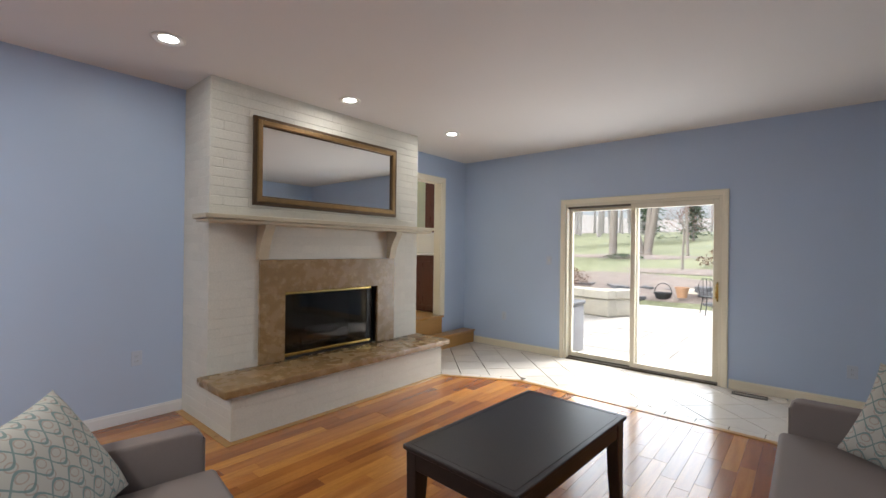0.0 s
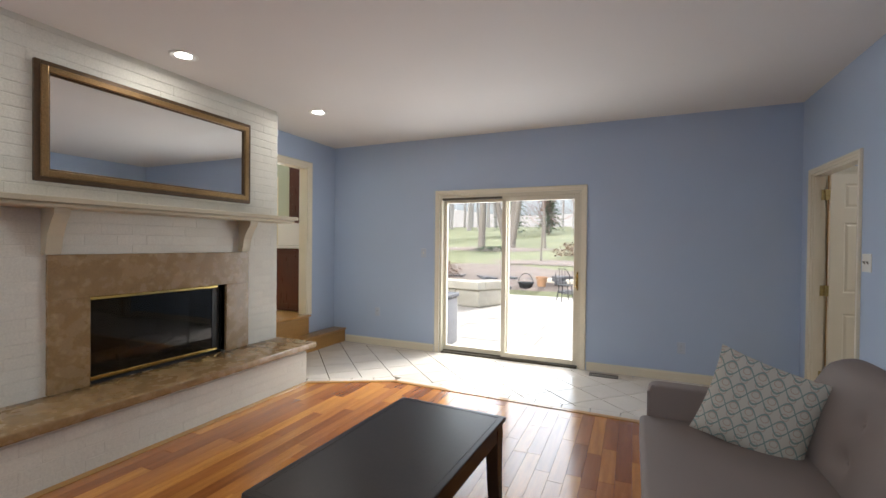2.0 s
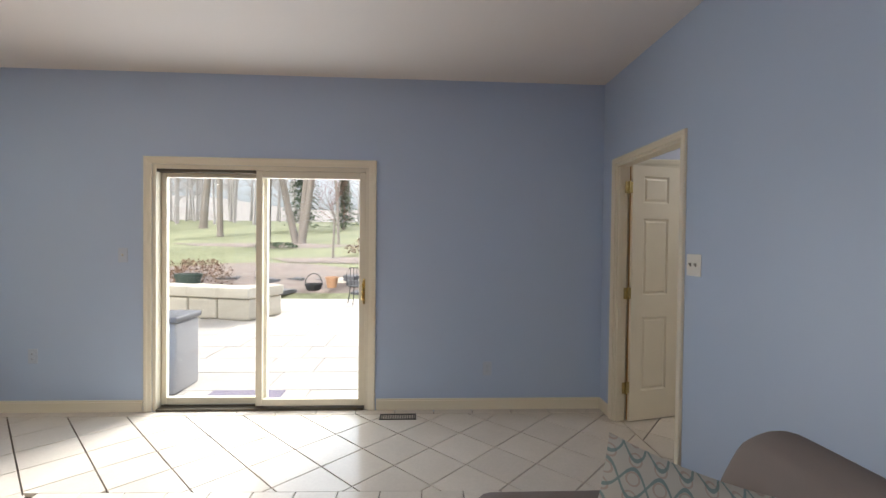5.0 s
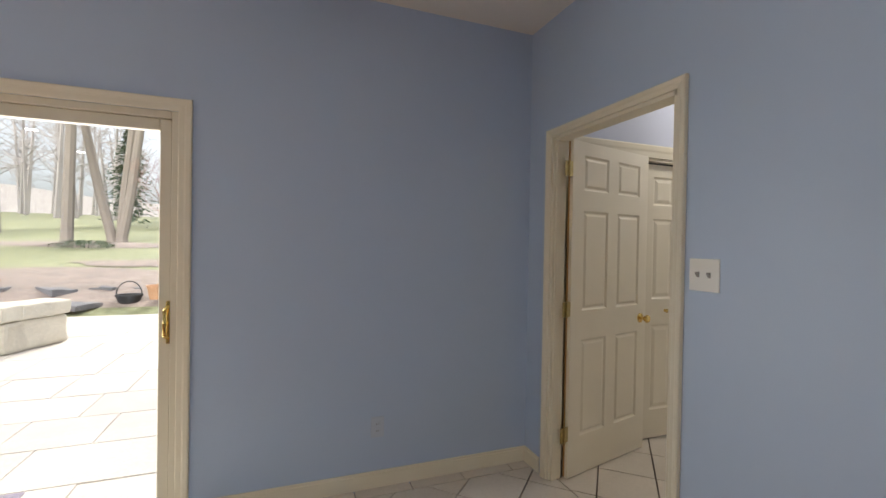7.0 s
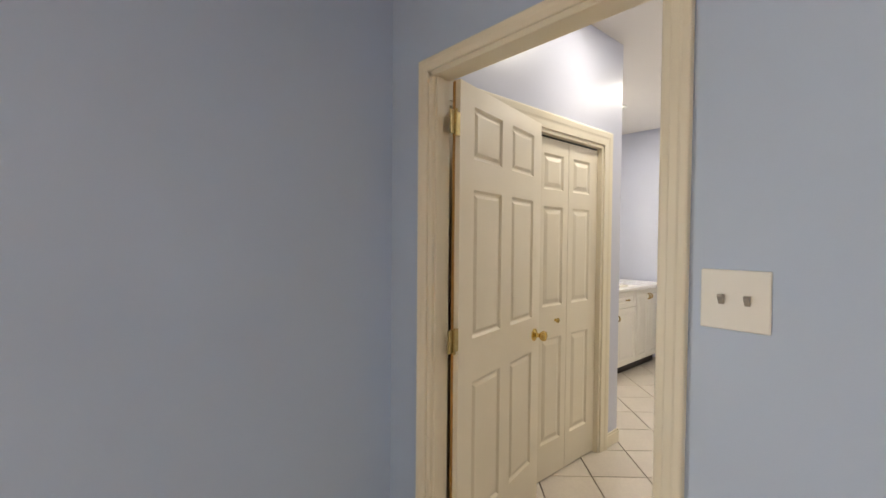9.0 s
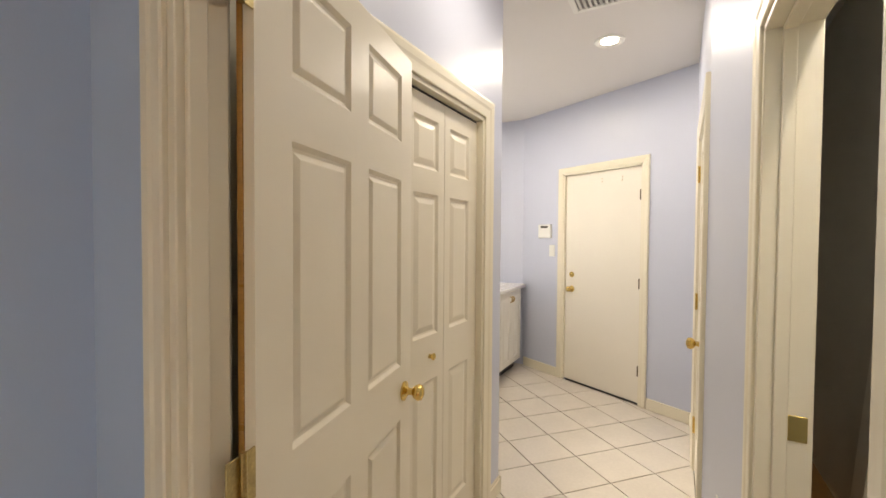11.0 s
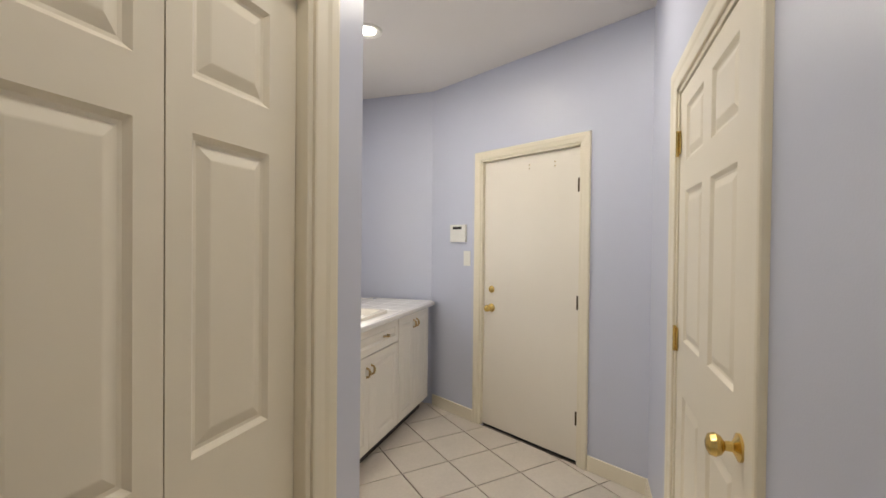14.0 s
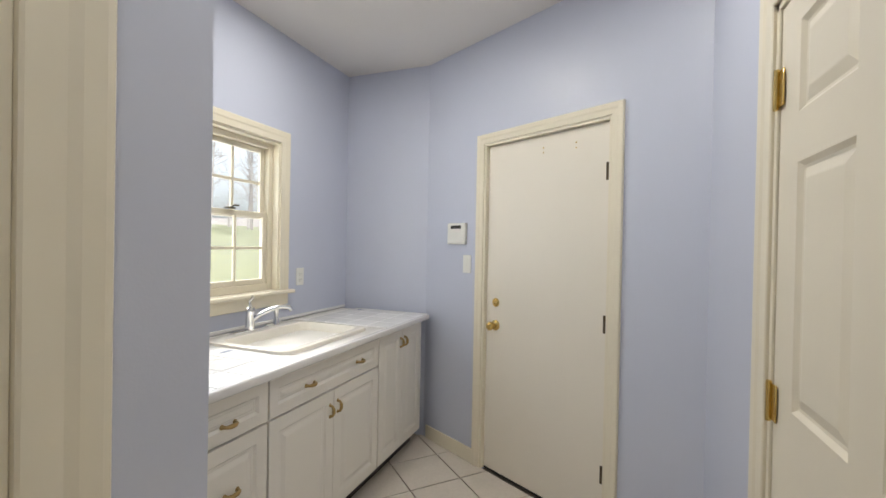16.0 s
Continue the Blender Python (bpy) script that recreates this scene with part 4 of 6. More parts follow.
def sofa(label, length, m, group):
    """Local x runs along the sofa, y from its front to its back."""
    t = thing("sofa", label, "sofa", m, group)
    aw, d = 0.105, 0.93
    part("base", boxes((aw, 0.04, 0.15, length - aw, d - 0.05, 0.30), bevel=0.02, seg=3), SOFAF, t, smooth=True)
    part("seat_cushion", puffed(aw + 0.004, -0.015, 0.285, length - aw - 0.004, 0.74, 0.43, 0.028, 0.012), SOFAF, t, smooth=True)
    for x0 in (0.0, length - aw):
        arm = prism([(0.03, 0.15), (0.03, 0.555), (0.036, 0.58), (0.055, 0.597), (0.08, 0.602), (d - 0.10, 0.602), (d - 0.06, 0.59), (d - 0.04, 0.15)], x0, x0 + aw, "x")
        bmesh.ops.bevel(arm, geom=[e for e in arm.edges if e.calc_face_angle(0) > 0.9], offset=0.014, segments=3, affect="EDGES", profile=0.6)
        a = part("armrest", arm, SOFAF, t, smooth=True)
        part("piping", tube([(x0 + (0.008 if x0 else aw - 0.008), 0.028, 0.16), (x0 + (0.008 if x0 else aw - 0.008), 0.028, 0.56), (x0 + (0.008 if x0 else aw - 0.008), 0.05, 0.594), (x0 + (0.008 if x0 else aw - 0.008), d - 0.1, 0.604)], 0.0045, 8), SOFAF, a, smooth=True)
    # tufted back: a leaning panel, dimpled at its buttons
    bx0, bx1 = aw * 0.9, length - aw * 0.9
    cols = max(3, round((bx1 - bx0) / 0.34))
    spots = [(bx0 + (bx1 - bx0) * (k + 0.5) / cols, z) for k in range(cols) for z in (0.545, 0.70)]

    def top_drop(x):
        e = min(x - bx0, bx1 - x)
        return 0.075 * (1 - min(1, e / 0.11)) ** 2

    def front(u, v):
        x, z = bx0 + u * (bx1 - bx0), 0.36 + v * 0.485
        y = 0.70 + 0.30 * (z - 0.40) * 0.9 - 0.045 * math.sin(math.pi * min(1, max(0, v))) ** 0.7
        dent = sum(math.exp(-((x - a) ** 2 + (z - b) ** 2) / 0.0022) for a, b in spots)
        e = min(x - bx0, bx1 - x)
        y += 0.030 * dent + 0.05 * (1 - min(1, e / 0.05)) ** 2
        return (x, y, z - top_drop(x) * v)

    def rear(u, v):
        x, z = bx0 + u * (bx1 - bx0), 0.16 + v * 0.685
        e = min(x - bx0, bx1 - x)
        return (x, d + 0.02 - 0.03 * (1 - min(1, e / 0.05)) ** 2 + 0.03 * v, z - top_drop(x) * v)

    def crest(u, v):
        a, b = Vector(front(u, 1)), Vector(rear(u, 1))
        p = a.lerp(b, v)
        p.z += 0.028 * math.sin(math.pi * v)
        return p

    back = merged(grid_surface(front, 90, 30), grid_surface(rear, 60, 6), grid_surface(crest, 90, 8))
    for u in (0, 1):
        back = merged(back, grid_surface(lambda s, v: Vector(front(u, v)).lerp(Vector(rear(u, v)), s), 4, 12))
    bmesh.ops.remove_doubles(back, verts=back.verts, dist=0.002)
    bmesh.ops.recalc_face_normals(back, faces=back.faces)
    bk = part("backrest", back, SOFAF, t, smooth=True)
    for a, b in spots:
        u, v = (a - bx0) / (bx1 - bx0), (b - 0.36) / 0.485
        p = front(u, v)
        part("button", lathe([(0.013, 0), (0.011, 0.004), (0.006, 0.0065), (0.0005, 0.007)], 12, Matrix.Translation((p[0], p[1] + 0.001, p[2])) @ pose(0, 0, 0, 90, 0, 0)), SOFAF, bk, smooth=True)
    for x, y in ((0.12, 0.1), (length - 0.12, 0.1), (0.12, d - 0.12), (length - 0.12, d - 0.12)):
        part("leg", lathe([(0.013, 0.0), (0.022, 0.15)], 12, Matrix.Translation((x, y, 0))), ESPRESSO, t, smooth=True)
    return t


sofa("grey tufted sofa with slim arms beside the plank floor", 2.0, pose(0.105, 3.275, 0, 0, 0, -90), "sofas")
sofa("grey tufted loveseat with slim arms facing the patio door", 1.5, pose(-0.42, 0.75, 0, 0, 0, 172), "sofas")


def pillow(label, m, s, thick):
    bms = []
    for side in (1, -1):
        def fn(u, v, side=side):
            a, b = 2 * u - 1, 2 * v - 1
            k = max(0, (1 - abs(a) ** 2.6)) * max(0, (1 - abs(b) ** 2.6))
            wr = 0.004 * math.sin(9 * a + 3 * b) * math.sin(7 * b) * k
            return (s * a * (1 - 0.075 * (1 - b * b)), side * (thick * k ** 0.55 + wr), s * b * (1 - 0.075 * (1 - a * a)))
        bms.append(grid_surface(fn, 26, 26))
    bm = merged(*bms)
    bmesh.ops.remove_doubles(bm, verts=bm.verts, dist=0.0006)
    bmesh.ops.recalc_face_normals(bm, faces=bm.faces)
    ob = tagged(part("throw_pillow", bm, PILLOW, smooth=True), label, "pillow", "throw pillows")
    ob.matrix_world = m
    return ob


pillow("off-white throw pillow with wavy teal rings leaning on the sofa", pose(0.605, 2.95, 0.617, -14, 17, -14), 0.228, 0.075)
pillow("off-white throw pillow with wavy teal rings on the loveseat", pose(-1.723, 0.402, 0.637, -31.9, -4.5, 142.4), 0.235, 0.08)


def coffee_table():
    x0, x1, y0, y1, h = -1.165, -0.548, 1.52, 2.60, 0.512
    t = thing("coffee_table", "low espresso wood coffee table with curved legs", "coffee table", pose(-1.203, 1.537, 0, 0, 0, -2.5))
    w, d = x1 - x0, y1 - y0
    top = part("tabletop", boxes((0, 0, h - 0.024, w, d, h), bevel=0.006, seg=3), ESPRESSO, t, "dark espresso top with a raised border line")
    part("bead", merged(boxes((0.028, 0.028, h - 0.001, 0.034, d - 0.028, h + 0.0012)), boxes((w - 0.034, 0.028, h - 0.001, w - 0.028, d - 0.028, h + 0.0012)),
                        boxes((0.034, 0.028, h - 0.001, w - 0.034, 0.034, h + 0.0012)), boxes((0.034, d - 0.034, h - 0.001, w - 0.034, d - 0.028, h + 0.0012))), ESPRESSO, top)
    for a in ((0.06, 0.016, w - 0.06, 0.036), (0.06, d - 0.036, w - 0.06, d - 0.016), (0.016, 0.06, 0.036, d - 0.06), (w - 0.036, 0.06, w - 0.016, d - 0.06)):
        part("apron", boxes((a[0], a[1], h - 0.105, a[2], a[3], h - 0.024), bevel=0.003), ESPRESSO, t)
    for cx, sx in ((0.012, 1), (w - 0.012, -1)):
        for cy, sy in ((0.012, 1), (d - 0.012, -1)):
            prof = [(0, h - 0.024), (0.080, h - 0.024), (0.082, 0.39), (0.078, 0.31), (0.064, 0.20), (0.040, 0.08), (0.026, 0.0), (-0.016, 0.0), (-0.006, 0.08), (0.004, 0.19), (0.004, 0.34)]
            leg = prism([(cy + sy * a, b) for a, b in prof], min(cx, cx + sx * 0.062), max(cx, cx + sx * 0.062), "x")
            bmesh.ops.bevel(leg, geom=leg.edges[:], offset=0.003, segments=2, affect="EDGES")
            part("leg", leg, ESPRESSO, t, smooth=True)


coffee_table()


# ---- plates, registers and small fittings ----
def plate(name, label, category, m, w, h, kind):
    """A wall plate; local y points out of the wall."""
    t = thing(name, label, category, m, "wall plates")
    part("cover", boxes((-w / 2, 0.0, -h / 2, w / 2, 0.006, h / 2), bevel=0.003, seg=2), {"dimmer": WHITEP, "double": WHITEP}.get(kind, PLATEB if m.translation.x < 2 else WHITEP), t)
    if kind == "outlet":
        for z in (-0.02, 0.02):
            part("socket", lathe([(0.016, 0), (0.016, 0.008), (0.014, 0.009), (0.0005, 0.009)], 18, Matrix.Translation((0, 0, z)) @ pose(0, 0, 0, -90, 0, 0)), PLATEB if m.translation.x < 2 else WHITEP, t)
            for x in (-0.006, 0.006):
                part("slot", boxes((x - 0.001, 0.008, z - 0.005, x + 0.001, 0.0096, z + 0.005)), BLACK, t, "dark slot")
    elif kind == "dimmer":
        part("rocker", boxes((-0.016, 0.004, -0.033, 0.016, 0.009, 0.033), bevel=0.002), WHITEP, t)
    else:
        for x in ((-0.023, 0.023) if kind == "double" else (0,)):
            part("toggle", prism([(0.005, -0.011), (0.018, 0.006), (0.016, 0.011), (0.005, 0.011)], x - 0.005, x + 0.005, "x"), material("toggle_grey", (0.33, 0.31, 0.28), 0.4) if kind == "double" else ALMOND, t)
    return t


plate("light_switch", "double white light switch plate beside the doorway", "switch", pose(XR, 4.252, 1.294, 0, 0, 90), 0.124, 0.124, "double")
plate("outlet", "pale blue wall outlet low on the blue wall", "outlet", pose(0.515, YS, 0.345, 0, 0, 180), 0.075, 0.118, "outlet")
plate("outlet", "pale blue wall outlet low on the blue wall", "outlet", pose(-3.16, YS, 0.455, 0, 0, 180), 0.075, 0.118, "outlet")
plate("light_switch", "pale blue light switch plate beside the patio door", "switch", pose(-2.46, YS, 1.275, 0, 0, 180), 0.075, 0.118, "single")
plate("outlet", "pale blue wall outlet near the brick fireplace", "outlet", pose(XL, 1.19, 0.50, 0, 0, -90), 0.075, 0.118, "outlet")
plate("outlet", "white wall outlet beside the laundry window", "outlet", pose(5.235, LYW, 1.19, 0, 0, 180), 0.075, 0.118, "outlet")
plate("outlet", "white wall outlet near the laundry floor", "outlet", pose(2.95, 4.414, 0.42, 0, 0, 9.6), 0.075, 0.118, "outlet")
turn_g = math.degrees(math.atan2(G.y, G.x))
plate("light_switch", "white rocker switch under the thermostat", "switch", pose(*on_g(1.062), 1.30, 0, 0, turn_g), 0.075, 0.12, "dimmer")
th = thing("alarm_keypad", "white alarm keypad with a dark display beside the garage door", "keypad", pose(*on_g(1.155), 1.502, 0, 0, turn_g))
part("case", boxes((-0.088, 0, -0.072, 0.088, 0.026, 0.072), bevel=0.006, seg=2), WHITEP, th)
part("display", boxes((-0.050, 0.025, 0.034, 0.050, 0.0275, 0.056)), SCREEN, th, "dark display")
part("flap", boxes((-0.076, 0.0255, -0.060, 0.076, 0.029, 0.014), bevel=0.002), WHITEP, th)

fr = thing("floor_register", "dark metal floor register at the tile edge", "floor vent", pose(-0.37, 5.285, 0.0))
part("frame", boxes((0, 0, 0.001, 0.29, 0.012, 0.006), (0, 0.098, 0.001, 0.29, 0.11, 0.006), (0, 0.012, 0.001, 0.012, 0.098, 0.006), (0.278, 0.012, 0.001, 0.29, 0.098, 0.006)), DARKV, fr)
for k in range(14):
    part("slat", boxes((0.018 + k * 0.019, 0.012, 0.001, 0.026 + k * 0.019, 0.098, 0.0045)), DARKV, fr)
cv = thing("ceiling_vent", "white slatted air vent in the laundry ceiling", "ceiling vent", pose(3.56, 4.97, CEIL))
part("frame", boxes((-0.16, -0.16, -0.012, 0.16, -0.13, -0.001), (-0.16, 0.13, -0.012, 0.16, 0.16, -0.001), (-0.16, -0.13, -0.012, -0.13, 0.13, -0.001), (0.13, -0.13, -0.012, 0.16, 0.13, -0.001), bevel=0.003), WHITEP, cv)
part("backing", boxes((-0.13, -0.13, -0.003, 0.13, 0.13, -0.001)), VENTG, cv)
for k in range(9):
    b = boxes((-0.13, -0.011, -0.001, 0.13, 0.011, 0.001))
    part("slat", b, WHITEP, cv, m=pose(0, -0.112 + k * 0.028, -0.010, 35, 0, 0))

# ---- laundry cabinets, counter and sink ----
FYC, CZ = 6.105, 0.885


def bar_handle(parent, x, y, z, upright):
    """A brass pull with a flared plate, standing out towards -y."""
    h = 0.028
    pts = [(-h, 0, 0), (-h * 0.8, -0.016, 0), (-h * 0.3, -0.022, 0), (h * 0.3, -0.022, 0), (h * 0.8, -0.016, 0), (h, 0, 0)]
    m = Matrix.Translation((x, y, z)) @ (pose(0, 0, 0, 0, 90, 0) if upright else Matrix())
    bm = merged(tube(pts, [0.007, 0.006, 0.0085, 0.0085, 0.006, 0.007], 10), lathe([(0.009, -0.003), (0.009, 0.0), (0.004, 0.004)], 12, Matrix.Translation((-h, 0, 0)) @ pose(0, 0, 0, 90, 0, 0)),
                lathe([(0.009, -0.003), (0.009, 0.0), (0.004, 0.004)], 12, Matrix.Translation((h, 0, 0)) @ pose(0, 0, 0, 90, 0, 0)))
    bm.transform(m)
    part("handle", bm, PULL, parent, "antique brass pull", smooth=True)


def front(parent, name, x0, x1, z0, z1, handles):
    """A routed thermofoil front with a raised field."""
    w, h = x1 - x0, z1 - z0
    k = min(0.055, h * 0.28)
    bms = [boxes((x0, -0.018, z0, x0 + k, 0, z1), (x1 - k, -0.018, z0, x1, 0, z1), (x0 + k, -0.018, z0, x1 - k, 0, z0 + k), (x0 + k, -0.018, z1 - k, x1 - k, 0, z1))]
    p = ring_panel(x0 + k, z0 + k, x1 - k, z1 - k, 0.018)
    p.transform(Matrix.Translation((0, -0.018, 0)))
    d = part(name, merged(*bms, p), CABW, parent)
    for hx, hz, up in handles:
        bar_handle(d, hx, -0.018, hz, up)


def cabinet(label, x0, x1, fronts):
    t = thing("laundry_cabinet", label, "cabinet", pose(0, FYC, 0), "laundry cabinets")
    part("body", boxes((x0, 0.001, 0.10, x1, LYW - FYC - 0.001, CZ)), CABW, t)
    part("toe_kick", boxes((x0, 0.06, 0.0, x1, 0.075, 0.10)), ESPRESSO, t, "dark recessed toe kick")
    for f in fronts:
        front(t, *f)
    return t


cabinet("white cabinet with stacked drawers and brass pulls", 3.32, 4.185, [("drawer", 3.33, 3.75, 0.715, 0.875, [(3.54, 0.795, False)]), ("drawer", 3.755, 4.18, 0.715, 0.875, [(3.995, 0.772, False)]),
        ("door", 3.33, 3.75, 0.11, 0.705, [(3.71, 0.60, True)]), ("drawer", 3.755, 4.18, 0.345, 0.705, [(4.01, 0.52, False)]), ("drawer", 3.755, 4.18, 0.11, 0.335, [(4.01, 0.225, False)])])
cabinet("white sink base cabinet with two doors and brass pulls", 4.187, 5.055, [("drawer", 4.192, 5.05, 0.715, 0.875, [(4.44, 0.785, False), (4.85, 0.79, False)]),
        ("door", 4.192, 4.619, 0.11, 0.705, [(4.59, 0.61, True)]), ("door", 4.623, 5.05, 0.11, 0.705, [(4.652, 0.615, True)])])
cabinet("white narrow cabinet with two tall doors and brass pulls", 5.057, 5.67, [("door", 5.062, 5.361, 0.11, 0.875, [(5.335, 0.79, True)]), ("door", 5.365, 5.66, 0.11, 0.875, [(5.392, 0.79, True)])])
ct = thing("laundry_counter", "white tiled counter with a rounded front edge", "counter", pose(0, 0, 0))
SKX0, SKX1, SKY0, SKY1 = 4.37, 5.07, 6.165, 6.715
part("deck", boxes((3.32, 6.06, CZ, SKX0 + 0.02, LYW - 0.001, 0.912), (SKX1 - 0.02, 6.06, CZ, 5.74, LYW - 0.001, 0.912), (SKX0 + 0.02, 6.06, CZ, SKX1 - 0.02, SKY0 + 0.02, 0.912), (SKX0 + 0.02, SKY1 - 0.02, CZ, SKX1 - 0.02, LYW - 0.001, 0.912)), CGROUT, ct)
part("front_edge", boxes((3.32, 6.052, CZ - 0.002, 5.675, 6.082, 0.920), bevel=0.008, seg=3), CTILE, ct, smooth=True)
part("back_edge", boxes((3.32, LYW - 0.012, 0.915, 5.77, LYW - 0.001, 0.936), bevel=0.004), CTILE, ct)
CT = 0.152
ctile = data_of("tile", boxes((-CT / 2 + 0.0015, -CT / 2 + 0.0015, 0.905, CT / 2 - 0.0015, CT / 2 - 0.0015, 0.918), bevel=0.002), CTILE)
for i in range(16):
    for j in range(5):
        x, y = 3.33 + CT * (i + 0.5), 6.082 + CT * (j + 0.5)
        if SKX0 - 0.02 < x < SKX1 + 0.02 and SKY0 - 0.04 < y < SKY1 + 0.04 or x > 5.70 or y > LYW - 0.05:
            continue
        piece("tile", ctile, ct, pose(x, y, 0))
        if (i * 7 + j * 3) % 11 == 4 and x > 4.3:
            for k in range(3):
                part("motif", prism([(x + 0.03 * math.cos(a) * (0.5 + 0.4 * (n % 2)) + 0.012 * (k - 1), y + 0.012 * math.sin(a)) for n, a in enumerate([2 * math.pi * q / 10 for q in range(10)])], 0.9179, 0.9186 + 0.0002 * k), material("blue_grey_glaze", (0.30, 0.34, 0.42), 0.2), ct, "small blue-grey painted motif")
sk = thing("laundry_sink", "biscuit enamel drop-in sink in the tiled counter", "sink")


def sink_bowl():
    bm = bmesh.new()

    def ring(x0, y0, x1, y1, r, z):
        out = []
        for cx, cy, a0 in ((x1 - r, y1 - r, 0), (x0 + r, y1 - r, 90), (x0 + r, y0 + r, 180), (x1 - r, y0 + r, 270)):
            for k in range(6):
                a = radians(a0 + 90 * k / 5)
                out.append(bm.verts.new((cx + r * math.cos(a), cy + r * math.sin(a), z)))
        return out

    rings = [ring(SKX0, SKY0, SKX1, SKY1, 0.05, 0.911), ring(SKX0 + 0.004, SKY0 + 0.004, SKX1 - 0.004, SKY1 - 0.004, 0.05, 0.930), ring(SKX0 + 0.02, SKY0 + 0.02, SKX1 - 0.02, SKY1 - 0.02, 0.05, 0.934),
             ring(SKX0 + 0.038, SKY0 + 0.038, SKX1 - 0.038, SKY1 - 0.10, 0.06, 0.932), ring(SKX0 + 0.050, SKY0 + 0.050, SKX1 - 0.050, SKY1 - 0.112, 0.065, 0.912), ring(SKX0 + 0.085, SKY0 + 0.085, SKX1 - 0.085, SKY1 - 0.14, 0.07, 0.76),
             ring(SKX0 + 0.13, SKY0 + 0.13, SKX1 - 0.13, SKY1 - 0.18, 0.06, 0.735)]
    for a, b in zip(rings, rings[1:]):
        for k in range(len(a)):
            bm.faces.new((a[k], a[(k + 1) % len(a)], b[(k + 1) % len(a)], b[k]))
    bm.faces.new(rings[-1])
    return bm


part("basin", sink_bowl(), SINK, sk, smooth=True)
part("drain", lathe([(0.04, 0.736), (0.038, 0.739), (0.012, 0.737), (0.0005, 0.737)], 20, Matrix.Translation((4.72, 6.41, 0))), CHROME, sk, "chrome drain", smooth=True)
fa = thing("faucet", "chrome single-lever faucet with a side sprayer behind the sink", "faucet", pose(4.66, 6.668, 0.932))
part("base_plate", boxes((-0.12, -0.025, 0, 0.12, 0.025, 0.012), bevel=0.010, seg=3), CHROME, fa, smooth=True)
part("body", lathe([(0.026, 0.01), (0.024, 0.05), (0.022, 0.10), (0.026, 0.115), (0.022, 0.13), (0.008, 0.135)], 20), CHROME, fa, smooth=True)
part("spout", tube([(0, 0, 0.05), (0.035, -0.03, 0.085), (0.075, -0.075, 0.115), (0.11, -0.12, 0.130), (0.135, -0.15, 0.126), (0.142, -0.16, 0.105)], [0.014, 0.013, 0.012, 0.012, 0.013, 0.013], 12), CHROME, fa, smooth=True)
part("lever", tube([(0, 0, 0.13), (0.0, 0.005, 0.16), (0.01, -0.012, 0.19)], [0.009, 0.008, 0.010], 10), CHROME, fa, smooth=True)
part("sprayer", lathe([(0.018, 0.0), (0.016, 0.03), (0.012, 0.045), (0.016, 0.08), (0.017, 0.11), (0.008, 0.12)], 16, Matrix.Translation((0.205, 0.005, 0.0))), CHROME, fa, smooth=True)
part("sash_lock", merged(boxes((4.66, LYW + 0.03, 1.607, 4.72, LYW + 0.055, 1.617), bevel=0.002), tube([(4.69, LYW + 0.04, 1.615), (4.70, LYW + 0.02, 1.627), (4.725, LYW + 0.012, 1.627)], 0.005, 8)), ALU, bpy.data.objects["window_3"], "dark sash lock")

# ---- outdoors ----
def ground_z(x, y):
    if y < 13.2:
        return -0.13 if y > 5.66 else -0.30
    pts = [(13.2, -0.13), (15, 0.25), (17, 0.60), (25, 1.18), (40, 2.5), (70, 4.4), (120, 6.0), (900, 6.0)]
    for (a, b), (c, d) in zip(pts, pts[1:]):
        if y <= c:
            return b + (d - b) * (y - a) / (c - a) + 0.05 * math.sin(x * 0.7) * math.sin(y * 0.5) * min(1, (y - 13.2) / 6)
    return 6.0


xs = [-900, -300, -120, -70] + [-50 + 2.5 * k for k in range(41)] + [70, 120, 300, 900]
ys = [-900, -200, -60, -20, -5, 5.66, 5.67] + [7 + 1.5 * k for k in range(44)] + [80, 100, 150, 300, 900]
bm = bmesh.new()
vs = [[bm.verts.new((x, y, ground_z(x, y))) for y in ys] for x in xs]
for i in range(len(xs) - 1):
    for j in range(len(ys) - 1):
        bm.faces.new((vs[i][j], vs[i + 1][j], vs[i + 1][j + 1], vs[i][j + 1]))
setting("ground", bm, LAWN, "spring lawn rising to bare woods", "lawn")
beds = []
for cx, cy, a, b in ((-5.0, 15.2, 5.5, 1.7), (-8.0, 24.5, 4.6, 1.3), (-3.2, 18.2, 2.4, 0.9), (4.8, 15.5, 4.5, 1.4)):
    def bed(u, v, cx=cx, cy=cy, a=a, b=b):
        an, r = 2 * math.pi * u, v * (1 + 0.12 * math.sin(5 * 2 * math.pi * u))
        x, y = cx + a * r * math.cos(an), cy + b * r * math.sin(an)
        return (x, y, ground_z(x, y) + 0.05 * (1 - v * v) + 0.035 - 0.02 * v)
    beds.append(grid_surface(bed, 40, 6))
setting("garden_beds", merged(*beds), MULCH, "brown mulched planting beds on the lawn", "planting bed")
